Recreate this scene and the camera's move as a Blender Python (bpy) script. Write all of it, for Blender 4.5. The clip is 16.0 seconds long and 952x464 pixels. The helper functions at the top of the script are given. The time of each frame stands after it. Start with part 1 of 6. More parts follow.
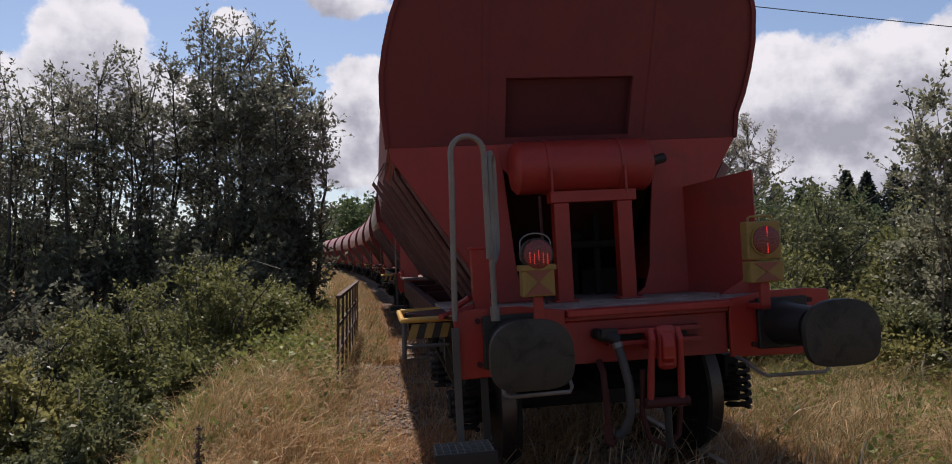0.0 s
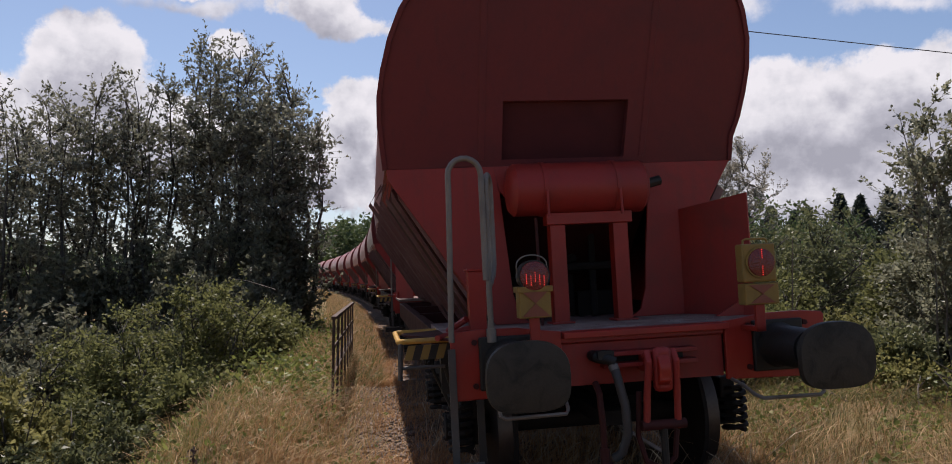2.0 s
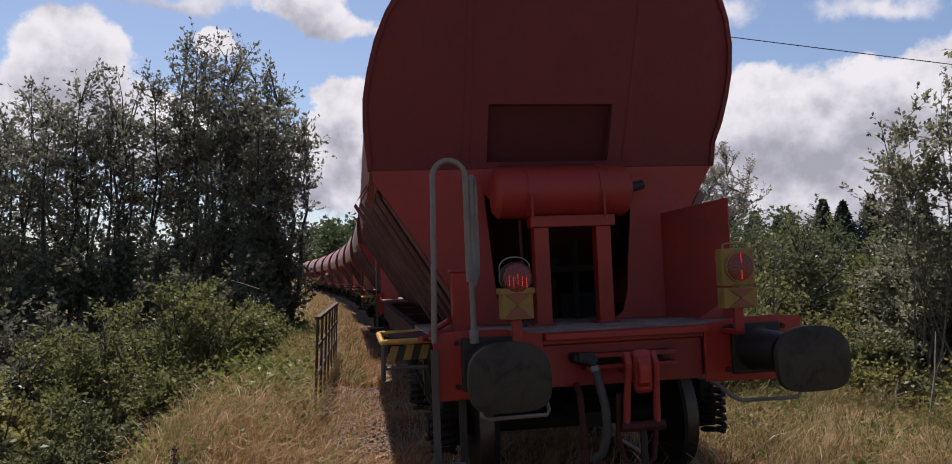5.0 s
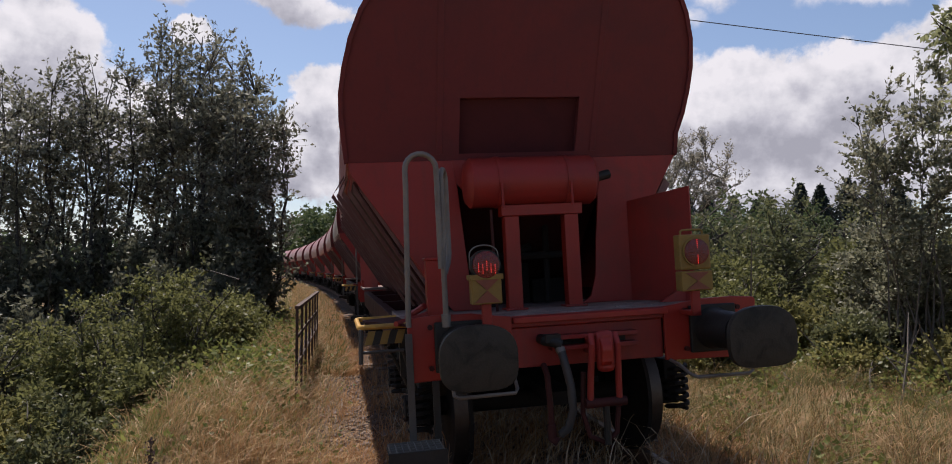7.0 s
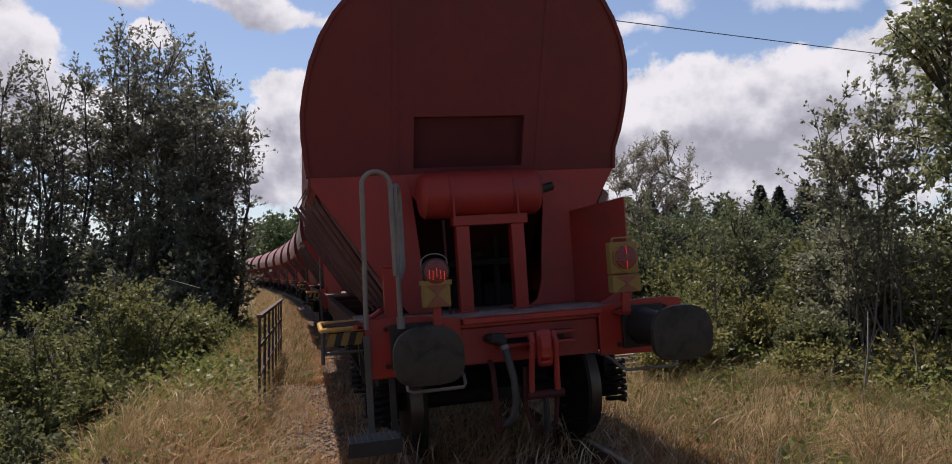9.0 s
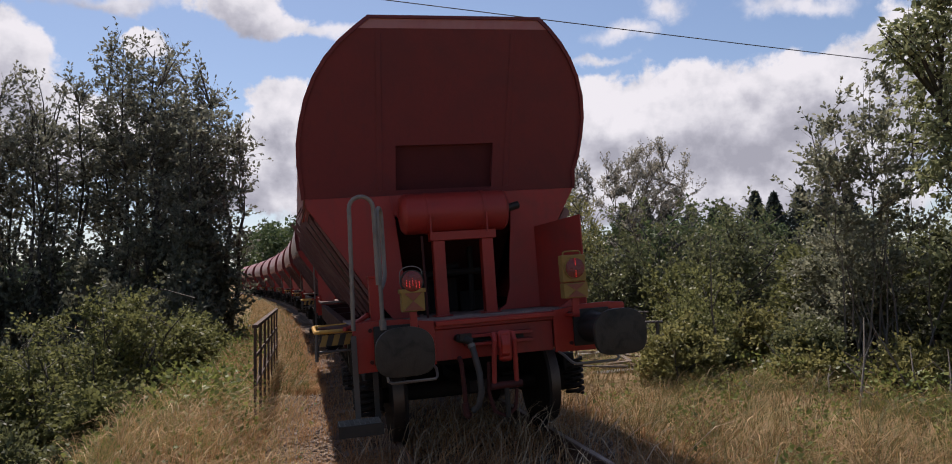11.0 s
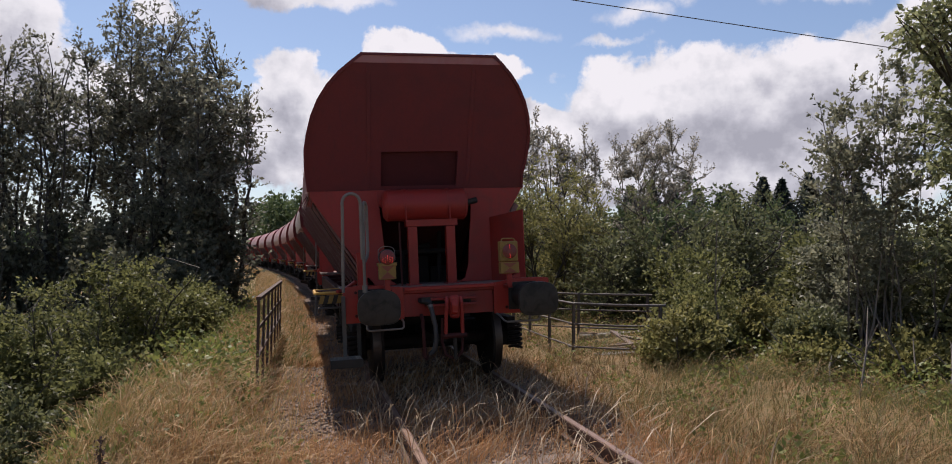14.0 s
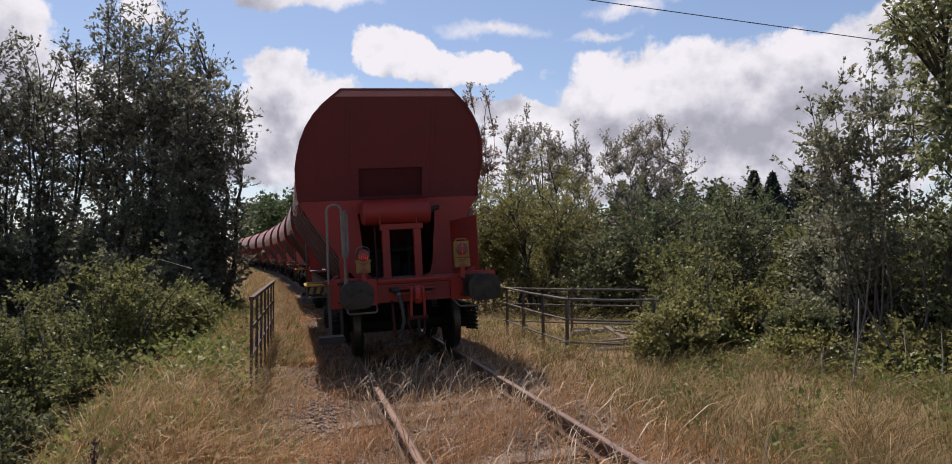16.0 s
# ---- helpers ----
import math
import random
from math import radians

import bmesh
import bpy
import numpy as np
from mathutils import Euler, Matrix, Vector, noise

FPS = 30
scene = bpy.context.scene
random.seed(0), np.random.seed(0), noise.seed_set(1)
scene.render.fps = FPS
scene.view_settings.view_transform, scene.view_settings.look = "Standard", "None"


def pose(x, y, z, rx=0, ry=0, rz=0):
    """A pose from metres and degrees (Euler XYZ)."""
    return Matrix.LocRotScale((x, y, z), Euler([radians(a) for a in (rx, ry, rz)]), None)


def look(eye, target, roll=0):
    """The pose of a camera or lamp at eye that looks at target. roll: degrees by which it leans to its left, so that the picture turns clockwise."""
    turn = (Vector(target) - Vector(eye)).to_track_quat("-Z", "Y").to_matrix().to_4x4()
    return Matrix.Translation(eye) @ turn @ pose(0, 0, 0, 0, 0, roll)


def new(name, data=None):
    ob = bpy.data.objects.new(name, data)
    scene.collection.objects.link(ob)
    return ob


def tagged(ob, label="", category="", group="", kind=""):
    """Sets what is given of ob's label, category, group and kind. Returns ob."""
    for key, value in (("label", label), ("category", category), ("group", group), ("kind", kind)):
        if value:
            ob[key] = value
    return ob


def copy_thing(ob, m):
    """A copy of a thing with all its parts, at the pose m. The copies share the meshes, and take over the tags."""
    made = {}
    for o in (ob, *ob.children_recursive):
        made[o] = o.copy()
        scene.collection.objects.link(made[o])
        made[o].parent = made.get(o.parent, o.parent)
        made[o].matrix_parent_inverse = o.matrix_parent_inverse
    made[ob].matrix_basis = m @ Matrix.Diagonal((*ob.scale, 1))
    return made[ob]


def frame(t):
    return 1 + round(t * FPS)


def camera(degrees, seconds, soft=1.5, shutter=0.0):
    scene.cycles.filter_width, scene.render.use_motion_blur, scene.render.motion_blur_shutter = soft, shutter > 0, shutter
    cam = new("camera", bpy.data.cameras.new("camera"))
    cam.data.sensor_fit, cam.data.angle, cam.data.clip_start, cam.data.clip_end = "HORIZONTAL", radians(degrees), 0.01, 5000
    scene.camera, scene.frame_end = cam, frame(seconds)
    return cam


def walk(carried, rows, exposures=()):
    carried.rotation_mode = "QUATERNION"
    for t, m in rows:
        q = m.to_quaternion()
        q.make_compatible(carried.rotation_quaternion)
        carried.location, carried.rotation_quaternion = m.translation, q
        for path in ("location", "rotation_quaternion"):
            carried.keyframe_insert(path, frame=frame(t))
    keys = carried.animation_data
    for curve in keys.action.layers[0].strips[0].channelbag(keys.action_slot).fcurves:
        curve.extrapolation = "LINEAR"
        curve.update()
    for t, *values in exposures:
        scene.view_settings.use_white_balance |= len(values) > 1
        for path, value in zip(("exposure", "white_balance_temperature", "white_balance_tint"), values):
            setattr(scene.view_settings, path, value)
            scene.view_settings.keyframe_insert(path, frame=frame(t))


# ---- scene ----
# ---------- camera ----------
PATH = [  # seconds, x, y, z, yaw, pitch, roll
    (0, -0.051, -0.049, 1.513, -6.88, 1.99, 0.00),
    (0.5, -0.058, -0.055, 1.512, -6.19, 2.39, 0.36),
    (1, -0.059, -0.060, 1.514, -6.65, 2.84, 0.10),
    (1.5, -0.061, -0.064, 1.511, -6.87, 3.29, 0.10),
    (2, -0.061, -0.068, 1.513, -7.24, 3.66, -0.19),
    (2.5, -0.057, -0.076, 1.510, -7.26, 3.72, -0.33),
    (3, -0.054, -0.072, 1.510, -7.23, 3.61, -0.43),
    (3.5, -0.056, -0.071, 1.513, -7.56, 3.84, -0.35),
    (4, -0.057, -0.070, 1.513, -8.32, 3.79, -0.58),
    (4.2, -0.063, -0.073, 1.511, -8.35, 3.64, -0.79),
    (6.3, -0.032, -0.118, 1.516, -8.71, 4.06, -0.02),
    (6.5, -0.033, -0.118, 1.513, -8.79, 3.65, 0.23),
    (7, -0.021, -0.096, 1.511, -9.75, 2.81, -0.04),
    (7.5, -0.014, -0.087, 1.510, -11.46, 2.30, 0.06),
    (8, -0.004, -0.070, 1.508, -11.96, 1.44, 0.57),
    (8.5, 0.002, -0.042, 1.512, -12.55, 0.58, 0.85),
    (9, -0.006, -0.023, 1.523, -12.38, 3.15, 0.71),
    (9.2, -0.023, -0.026, 1.536, -12.80, 4.40, 0.28),
    (11.3, 0.001, -0.012, 1.539, -12.69, 3.63, 1.13),
    (11.5, 0.005, -0.011, 1.538, -12.70, 3.61, 0.76),
    (12, 0.006, -0.010, 1.535, -13.17, 2.89, 0.51),
    (12.5, -0.004, -0.011, 1.541, -13.45, 2.96, -0.24),
    (13, -0.007, -0.004, 1.543, -13.31, 2.92, -0.68),
    (13.5, -0.014, -0.005, 1.542, -12.80, 2.75, -0.66),
    (14, 0.000, 0.003, 1.546, -12.35, 1.96, -0.63),
    (14.5, -0.011, -0.001, 1.540, -12.41, 2.23, 0.04),
    (15, 0.005, 0.015, 1.535, -12.41, 1.52, 0.23),
    (15.5, 0.005, 0.017, 1.535, -12.69, 1.67, 0.31),
    (16, 0.000, 0.000, 1.543, -12.91, 1.75, 0.17),
]
TRAVEL = [  # seconds, metres of the last buffers along the track
    (0, 3.709), (4, 3.709), (5, 3.722), (5.5, 3.745), (6, 3.792), (6.5, 3.856), (7, 3.966), (7.5, 4.076), (8, 4.225), (8.5, 4.375), (9, 4.544), (9.2, 4.645), (9.5, 4.770), (10, 4.990), (10.5, 5.235), (11, 5.500), (11.5, 5.817), (12, 6.130), (12.5, 6.490), (13, 6.848), (13.5, 7.271), (14, 7.717), (14.5, 8.205), (15, 8.737), (15.5, 9.217), (16, 9.812),
]

cam = camera(65.97, 16.0, soft=0.95)
walk(cam, [(t, pose(x, y, z, 90 + pitch, roll, yaw)) for t, x, y, z, yaw, pitch, roll in PATH],
     exposures=[(0, 0.30, 6500, 17), (9, 0.30, 6500, 17), (16, 0.36, 6500, 17)])

# ---------- light ----------
SUN_AZ, SUN_EL = radians(-13), radians(60)   # from straight ahead, negative to the left
sun_dir = Vector((math.sin(SUN_AZ) * math.cos(SUN_EL), math.cos(SUN_AZ) * math.cos(SUN_EL), math.sin(SUN_EL)))
sun_data = bpy.data.lights.new("sun", "SUN")
sun_data.energy, sun_data.angle, sun_data.color = 4.6, radians(0.6), (1.0, 0.94, 0.84)
sun = new("sun", sun_data)
sun.matrix_world = look(sun_dir * 100, (0, 0, 0))


class Nodes:
    """Short-hand for building a node tree."""

    def __init__(self, tree):
        self.t = tree

    def add(self, kind, **props):
        n = self.t.nodes.new(kind)
        ins = props.pop("ins", {})
        for key, value in props.items():
            setattr(n, key, value)
        for key, value in ins.items():
            if isinstance(value, bpy.types.NodeSocket):
                self.t.links.new(value, n.inputs[key])
            else:
                n.inputs[key].default_value = value
        return n

    def math(self, op, a, b=0.0, c=0.0, clamp=False):
        n = self.add("ShaderNodeMath", operation=op, use_clamp=clamp, ins={0: a, 1: b, 2: c})
        return n.outputs[0]

    def noise(self, vec, scale, detail=5.0, rough=0.55, distort=0.0):
        n = self.add("ShaderNodeTexNoise", ins={"Scale": scale, "Detail": detail, "Roughness": rough, "Distortion": distort})
        if vec is not None:
            self.t.links.new(vec, n.inputs["Vector"])
        return n.outputs["Fac"]

    def ramp(self, fac, stops, interp="LINEAR"):
        n = self.add("ShaderNodeValToRGB", ins={"Fac": fac})
        n.color_ramp.interpolation = interp
        el = n.color_ramp.elements
        while len(el) < len(stops):
            el.new(0.5)
        for e, (p, c) in zip(el, stops):
            e.position, e.color = p, (*c, 1) if len(c) == 3 else c
        return n.outputs["Color"]

    def mix(self, fac, a, b, blend="MIX"):
        n = self.add("ShaderNodeMix", data_type="RGBA", blend_type=blend)
        for i, value in ((0, fac), (6, a), (7, b)):
            if isinstance(value, bpy.types.NodeSocket):
                self.t.links.new(value, n.inputs[i])
            elif i == 0:
                n.inputs[i].default_value = value
            else:
                n.inputs[i].default_value = (*value, 1)
        return n.outputs[2]


def make_world():
    world = bpy.data.worlds.new("sky")
    scene.world = world
    world.use_nodes = True
    world.node_tree.nodes.clear()
    n = Nodes(world.node_tree)
    sky = n.add("ShaderNodeTexSky", sky_type="NISHITA", sun_disc=False, sun_elevation=SUN_EL, sun_rotation=SUN_AZ,
                air_density=1.0, dust_density=0.6, ozone_density=1.6).outputs[0]
    geo = n.add("ShaderNodeTexCoord").outputs["Generated"]
    xyz = n.add("ShaderNodeSeparateXYZ", ins={0: geo})
    shove = n.add("ShaderNodeTexNoise", ins={"Vector": geo, "Scale": 7.0, "Detail": 7.0, "Roughness": 0.6}).outputs["Color"]
    shove = n.add("ShaderNodeSeparateXYZ", ins={0: shove})
    az = n.math("MULTIPLY_ADD", n.math("SUBTRACT", shove.outputs[0], 0.5), 0.16, n.math("ARCTAN2", xyz.outputs[0], xyz.outputs[1]))
    el = n.math("MULTIPLY_ADD", n.math("SUBTRACT", shove.outputs[1], 0.5), 0.11, n.math("ARCSINE", xyz.outputs[2]))
    # warped angles give the clouds their billowed rims
    wob = n.math("SUBTRACT", n.noise(geo, 9.0, 7.0, 0.62), 0.5)
    wob2 = n.math("SUBTRACT", n.noise(geo, 3.2, 4.0, 0.5), 0.5)

    def cover(up):
        """How deep inside the clouds a direction lies, seen a little higher by up."""
        field = None
        for a, e, wa, we in CLOUDS:
            dx = n.math("DIVIDE", n.math("SUBTRACT", az, radians(a)), radians(wa))
            dy = n.math("DIVIDE", n.math("SUBTRACT", el, radians(e) - up), radians(we))
            d = n.math("SUBTRACT", 1.0, n.math("SQRT", n.math("ADD", n.math("MULTIPLY", dx, dx), n.math("MULTIPLY", dy, dy))))
            field = d if field is None else n.math("SMOOTH_MAX", field, d, 0.2)
        return field
    # the rest of the sky carries the same broken cloud
    flat = n.add("ShaderNodeCombineXYZ", ins={0: n.math("DIVIDE", xyz.outputs[0], n.math("ADD", n.math("ABSOLUTE", xyz.outputs[2]), 0.18)),
                                             1: n.math("DIVIDE", xyz.outputs[1], n.math("ADD", n.math("ABSOLUTE", xyz.outputs[2]), 0.18))}).outputs[0]
    broken = n.math("MULTIPLY_ADD", n.noise(flat, 1.3, 5.0, 0.55), 3.0, -1.75)
    far_off = n.math("SUBTRACT", n.math("ABSOLUTE", n.math("SUBTRACT", az, radians(11))), radians(44))
    broken = n.math("ADD", broken, n.math("MULTIPLY", n.math("MINIMUM", far_off, 0.0), 12.0))
    billow = n.math("SUBTRACT", n.noise(geo, 17.0, 8.0, 0.58), 0.5)
    wobble = n.math("ADD", n.math("ADD", n.math("MULTIPLY", wob, 1.0), n.math("MULTIPLY", wob2, 0.5)), n.math("MULTIPLY", billow, 0.55))
    field = n.math("ADD", n.math("MAXIMUM", cover(0.0), broken), wobble)
    mask = n.add("ShaderNodeMapRange", interpolation_type="SMOOTHSTEP", ins={"Value": field, "From Min": 0.0, "From Max": 0.2}).outputs[0]
    thin = None
    for a, e, wa, we in WISPS:
        dx = n.math("DIVIDE", n.math("SUBTRACT", az, radians(a)), radians(wa))
        dy = n.math("DIVIDE", n.math("SUBTRACT", el, radians(e)), radians(we))
        d = n.math("SUBTRACT", 1.0, n.math("SQRT", n.math("ADD", n.math("MULTIPLY", dx, dx), n.math("MULTIPLY", dy, dy))))
        thin = d if thin is None else n.math("MAXIMUM", thin, d)
    thin = n.math("ADD", thin, n.math("ADD", n.math("MULTIPLY", wob, 1.6), n.math("MULTIPLY", billow, 1.2)))
    veil = n.add("ShaderNodeMapRange", interpolation_type="SMOOTHSTEP", ins={"Value": thin, "From Min": 0.0, "From Max": 0.85, "To Max": 0.9}).outputs[0]
    mask = n.math("MAXIMUM", mask, veil)
    # white sunlit tops, grey where much cloud lies above; small billows lit from above
    higher = n.add("ShaderNodeVectorMath", operation="ADD", ins={0: geo, 1: (0, 0, 0.022)}).outputs[0]
    relief = n.math("SUBTRACT", n.noise(higher, 13.0, 6.0, 0.55), n.noise(geo, 13.0, 6.0, 0.55))
    over = n.math("ADD", n.math("MAXIMUM", cover(radians(2.6)), broken), n.math("MULTIPLY", wobble, 0.6))
    depth = n.math("MULTIPLY_ADD", n.math("MAXIMUM", over, -0.3), 0.62, n.math("MULTIPLY", relief, 1.9))
    soft = n.math("MULTIPLY", n.math("SUBTRACT", n.noise(n.add("ShaderNodeMapping", ins={"Vector": geo, "Scale": (1.0, 1.0, 2.6)}).outputs[0], 6.0, 6.0, 0.55), 0.5), 1.1)
    depth = n.math("ADD", n.math("ADD", depth, soft), 0.24)
    shade = n.ramp(depth, [(0.05, (0.80, 0.80, 0.82)), (0.32, (0.68, 0.69, 0.72)), (0.62, (0.50, 0.51, 0.56)), (0.95, (0.36, 0.37, 0.42))])
    low = n.add("ShaderNodeMapRange", ins={"Value": el, "From Min": 0.0, "From Max": radians(14), "To Min": 0.35, "To Max": 0.0}).outputs[0]
    blue = n.add("ShaderNodeVectorMath", operation="SCALE", ins={0: sky, "Scale": SKY})
    blue = n.mix(low, blue.outputs[0], (0.62, 0.7, 0.8))
    col = n.mix(mask, blue, shade)
    back = n.add("ShaderNodeBackground", ins={"Color": col, "Strength": 0.85})
    out = n.add("ShaderNodeOutputWorld")
    world.node_tree.links.new(back.outputs[0], out.inputs[0])


SKY = 0.105
# clouds seen over the line: azimuth (right positive) and elevation of the middle, half widths, degrees
CLOUDS = [
    (34, 10.5, 15, 5.0), (27, 12.0, 6.5, 3.6), (23.5, 12.0, 3.5, 2.8), (38, 12.5, 8, 3.6), (47, 14, 9, 5), (60, 12, 16, 7), (30, 6.5, 16, 3.0), (17, 10.3, 6, 1.6), (14, 7.0, 9, 2.4),
    (9, 14.2, 5.2, 1.7), (5.5, 15.0, 3.2, 2.0), (12.8, 13.9, 3.6, 1.3), (-2.2, 12.2, 2.8, 3.2), (0.8, 10.8, 3.0, 3.2), (-4, 8.5, 5, 3.6), (2.5, 7.0, 6, 3.5),
    (-5.5, 20.5, 4.6, 3.4), (-21, 14.5, 4.6, 4.0), (-25, 11, 9, 3.4), (-16, 10.5, 6, 3.0), (-19, 21.5, 10, 1.6),
    (-12, 16.5, 2.4, 1.5), (4, 27, 8, 2.5), (-33, 18, 6, 2.5),
]
# thin torn wisps
WISPS = [(27.5, 19.5, 3.0, 1.5), (24.5, 17.6, 4.0, 1.2), (15, 17.0, 5.0, 0.9), (23, 15.7, 3.6, 0.6), (38, 19.2, 5, 1.2), (-14, 19.5, 6, 1.0), (1, 19, 5, 0.8)]
make_world()

# ---------- materials ----------


def material(name):
    m = bpy.data.materials.new(name)
    m.use_nodes = True
    m.node_tree.nodes.clear()
    n = Nodes(m.node_tree)
    out = n.add("ShaderNodeOutputMaterial")
    bsdf = n.add("ShaderNodeBsdfPrincipled")
    m.node_tree.links.new(bsdf.outputs[0], out.inputs[0])
    return m, n, bsdf, out


def link(n, a, b):
    n.t.links.new(a, b)


def surface(name, c1, c2, stain, rough=0.5, metal=0.0, grain=30.0, blotch=1.6, bump=0.15, streak=0.0, stain_amount=0.5, spec=0.5):
    """A worn surface: two tones at the fine scale, stains at the coarse one, streaks that run down, fine relief."""
    m, n, bsdf, out = material(name)
    obj = n.add("ShaderNodeTexCoord").outputs["Object"]
    fine = n.noise(obj, grain, 6.0, 0.6)
    coarse = n.noise(obj, blotch, 6.0, 0.62, 0.6)
    col = n.mix(fine, c1, c2)
    cov = n.add("ShaderNodeMapRange", interpolation_type="SMOOTHSTEP", ins={"Value": coarse, "From Min": 0.42, "From Max": 0.72, "To Max": stain_amount}).outputs[0]
    col = n.mix(cov, col, stain)
    if streak:
        mp = n.add("ShaderNodeMapping", ins={"Vector": obj, "Scale": (14, 14, 0.55)}).outputs[0]
        st = n.add("ShaderNodeMapRange", interpolation_type="SMOOTHSTEP", ins={"Value": n.noise(mp, 1.0, 5.0, 0.6), "From Min": 0.5, "From Max": 0.75, "To Max": streak}).outputs[0]
        col = n.mix(st, col, stain)
    link(n, col, bsdf.inputs["Base Color"])
    r = n.math("MULTIPLY_ADD", coarse, 0.25, rough - 0.12, clamp=True)
    link(n, r, bsdf.inputs["Roughness"])
    bsdf.inputs["Metallic"].default_value = metal
    bsdf.inputs["Specular IOR Level"].default_value = spec
    if bump:
        b = n.add("ShaderNodeBump", ins={"Strength": bump, "Distance": 0.01, "Height": n.math("ADD", fine, n.math("MULTIPLY", coarse, 0.6))})
        link(n, b.outputs[0], bsdf.inputs["Normal"])
    return m


def leafy(name, dark, mid, light, translucent=0.35, rough=0.5, tint=None):
    """Leaves: every leaf its own tone, thin enough to let light through."""
    m, n, bsdf, out = material(name)
    rnd = n.add("ShaderNodeNewGeometry").outputs["Random Per Island"]
    obj = n.add("ShaderNodeTexCoord").outputs["Object"]
    big = n.noise(obj, 2.0, 4.0)
    col = n.ramp(n.math("MULTIPLY_ADD", n.math("SUBTRACT", big, 0.5), 1.6, rnd, clamp=True), [(0.0, dark), (0.55, mid), (1.0, light)])
    link(n, col, bsdf.inputs["Base Color"])
    bsdf.inputs["Roughness"].default_value = rough
    bsdf.inputs["Specular IOR Level"].default_value = 0.25
    tr = n.add("ShaderNodeBsdfTranslucent", ins={"Color": n.mix(0.5, col, tint or light)})
    mx = n.add("ShaderNodeMixShader", ins={0: translucent})
    link(n, bsdf.outputs[0], mx.inputs[1])
    link(n, tr.outputs[0], mx.inputs[2])
    link(n, mx.outputs[0], out.inputs[0])
    return m


RED = surface("weathered red paint", (0.285, 0.023, 0.018), (0.235, 0.021, 0.016), (0.13, 0.03, 0.024), 0.5, 0, 40, 1.4, 0.1, 0.35, 0.55, spec=0.35)
# upper end wall: a darker, more purple red than the lower panels
RED_END = surface("streaked dark red end wall paint", (0.15, 0.033, 0.038), (0.122, 0.029, 0.034), (0.085, 0.03, 0.037), 0.55, 0, 22, 1.1, 0.1, 0.45, 0.6, spec=0.2)
# back of the bay: a darker red than the wall round it
BAY = surface("dark bay plate", (0.082, 0.022, 0.026), (0.066, 0.02, 0.023), (0.05, 0.018, 0.022), 0.7, 0, 22, 1.5, 0.1, 0.3, 0.6, spec=0.08)
# pinker red: the sunlit look of sides and roof edge is in the colour
RED_ROOF = surface("sunlit pale roof paint", (0.30, 0.085, 0.075), (0.25, 0.07, 0.06), (0.34, 0.18, 0.16), 0.42, 0, 30, 1.2, 0.1, 0.25, 0.5)
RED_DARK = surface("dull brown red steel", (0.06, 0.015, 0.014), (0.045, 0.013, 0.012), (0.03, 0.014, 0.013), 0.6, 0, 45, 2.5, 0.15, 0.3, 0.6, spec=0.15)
RED_CLEAN = surface("bright red lacquer", (0.3, 0.02, 0.012), (0.25, 0.018, 0.011), (0.14, 0.024, 0.017), 0.42, 0, 40, 2.5, 0.06, 0.2, 0.35, spec=0.35)
RIB = surface("lightened dusty rib steel", (0.13, 0.046, 0.042), (0.1, 0.038, 0.036), (0.2, 0.12, 0.105), 0.55, 0, 40, 3, 0.1, 0.3, 0.6)
STILE = surface("dull grey flat bar", (0.075, 0.07, 0.066), (0.055, 0.05, 0.047), (0.11, 0.09, 0.075), 0.6, 0.3, 40, 5, 0.1, 0, 0.5)
DECK = surface("dusty deck plate", (0.23, 0.16, 0.14), (0.14, 0.08, 0.07), (0.34, 0.28, 0.25), 0.8, 0, 26, 4.0, 0.3, 0, 0.7, spec=0.15)
STEEL_BLACK = surface("greasy black steel", (0.016, 0.015, 0.014), (0.024, 0.022, 0.02), (0.04, 0.034, 0.028), 0.55, 0.2, 50, 5, 0.2, 0.2, 0.5, spec=0.3)
BUFFER = surface("greased buffer steel", (0.026, 0.023, 0.018), (0.034, 0.029, 0.023), (0.007, 0.007, 0.006), 0.5, 0.0, 60, 7, 0.25, 0, 0.9, spec=0.25)
# undergear colour lowered towards black to carry the shade below the wagon
UNDER = surface("shade-darkened brake-dusted undergear", (0.016, 0.013, 0.012), (0.022, 0.018, 0.016), (0.01, 0.009, 0.009), 0.75, 0, 40, 4, 0.25, 0, 0.5, spec=0.12)
GALV = surface("galvanised pipe", (0.15, 0.132, 0.115), (0.19, 0.17, 0.15), (0.1, 0.082, 0.07), 0.5, 0.25, 60, 5, 0.08, 0, 0.5, spec=0.4)
YELLOW = surface("dirty yellow paint", (0.5, 0.27, 0.03), (0.42, 0.22, 0.03), (0.15, 0.09, 0.035), 0.55, 0, 40, 6, 0.08, 0.3, 0.6)
YELLOW_BOX = surface("yellow reflector plastic", (0.24, 0.15, 0.035), (0.2, 0.125, 0.03), (0.12, 0.075, 0.03), 0.5, 0, 60, 9, 0.04, 0, 0.4, spec=0.3)
ORANGE_MARK = surface("orange red reflector sheet", (0.20, 0.045, 0.02), (0.17, 0.04, 0.02), (0.12, 0.035, 0.02), 0.5, 0, 60, 9, 0.04, 0, 0.4)
RUBBER = surface("black hose rubber", (0.03, 0.03, 0.032), (0.04, 0.04, 0.042), (0.06, 0.055, 0.05), 0.6, 0, 50, 8, 0.15, 0, 0.5)
TREAD = surface("worn wheel tread", (0.085, 0.07, 0.06), (0.065, 0.05, 0.042), (0.05, 0.034, 0.028), 0.45, 0.8, 50, 6, 0.05, 0, 0.5)
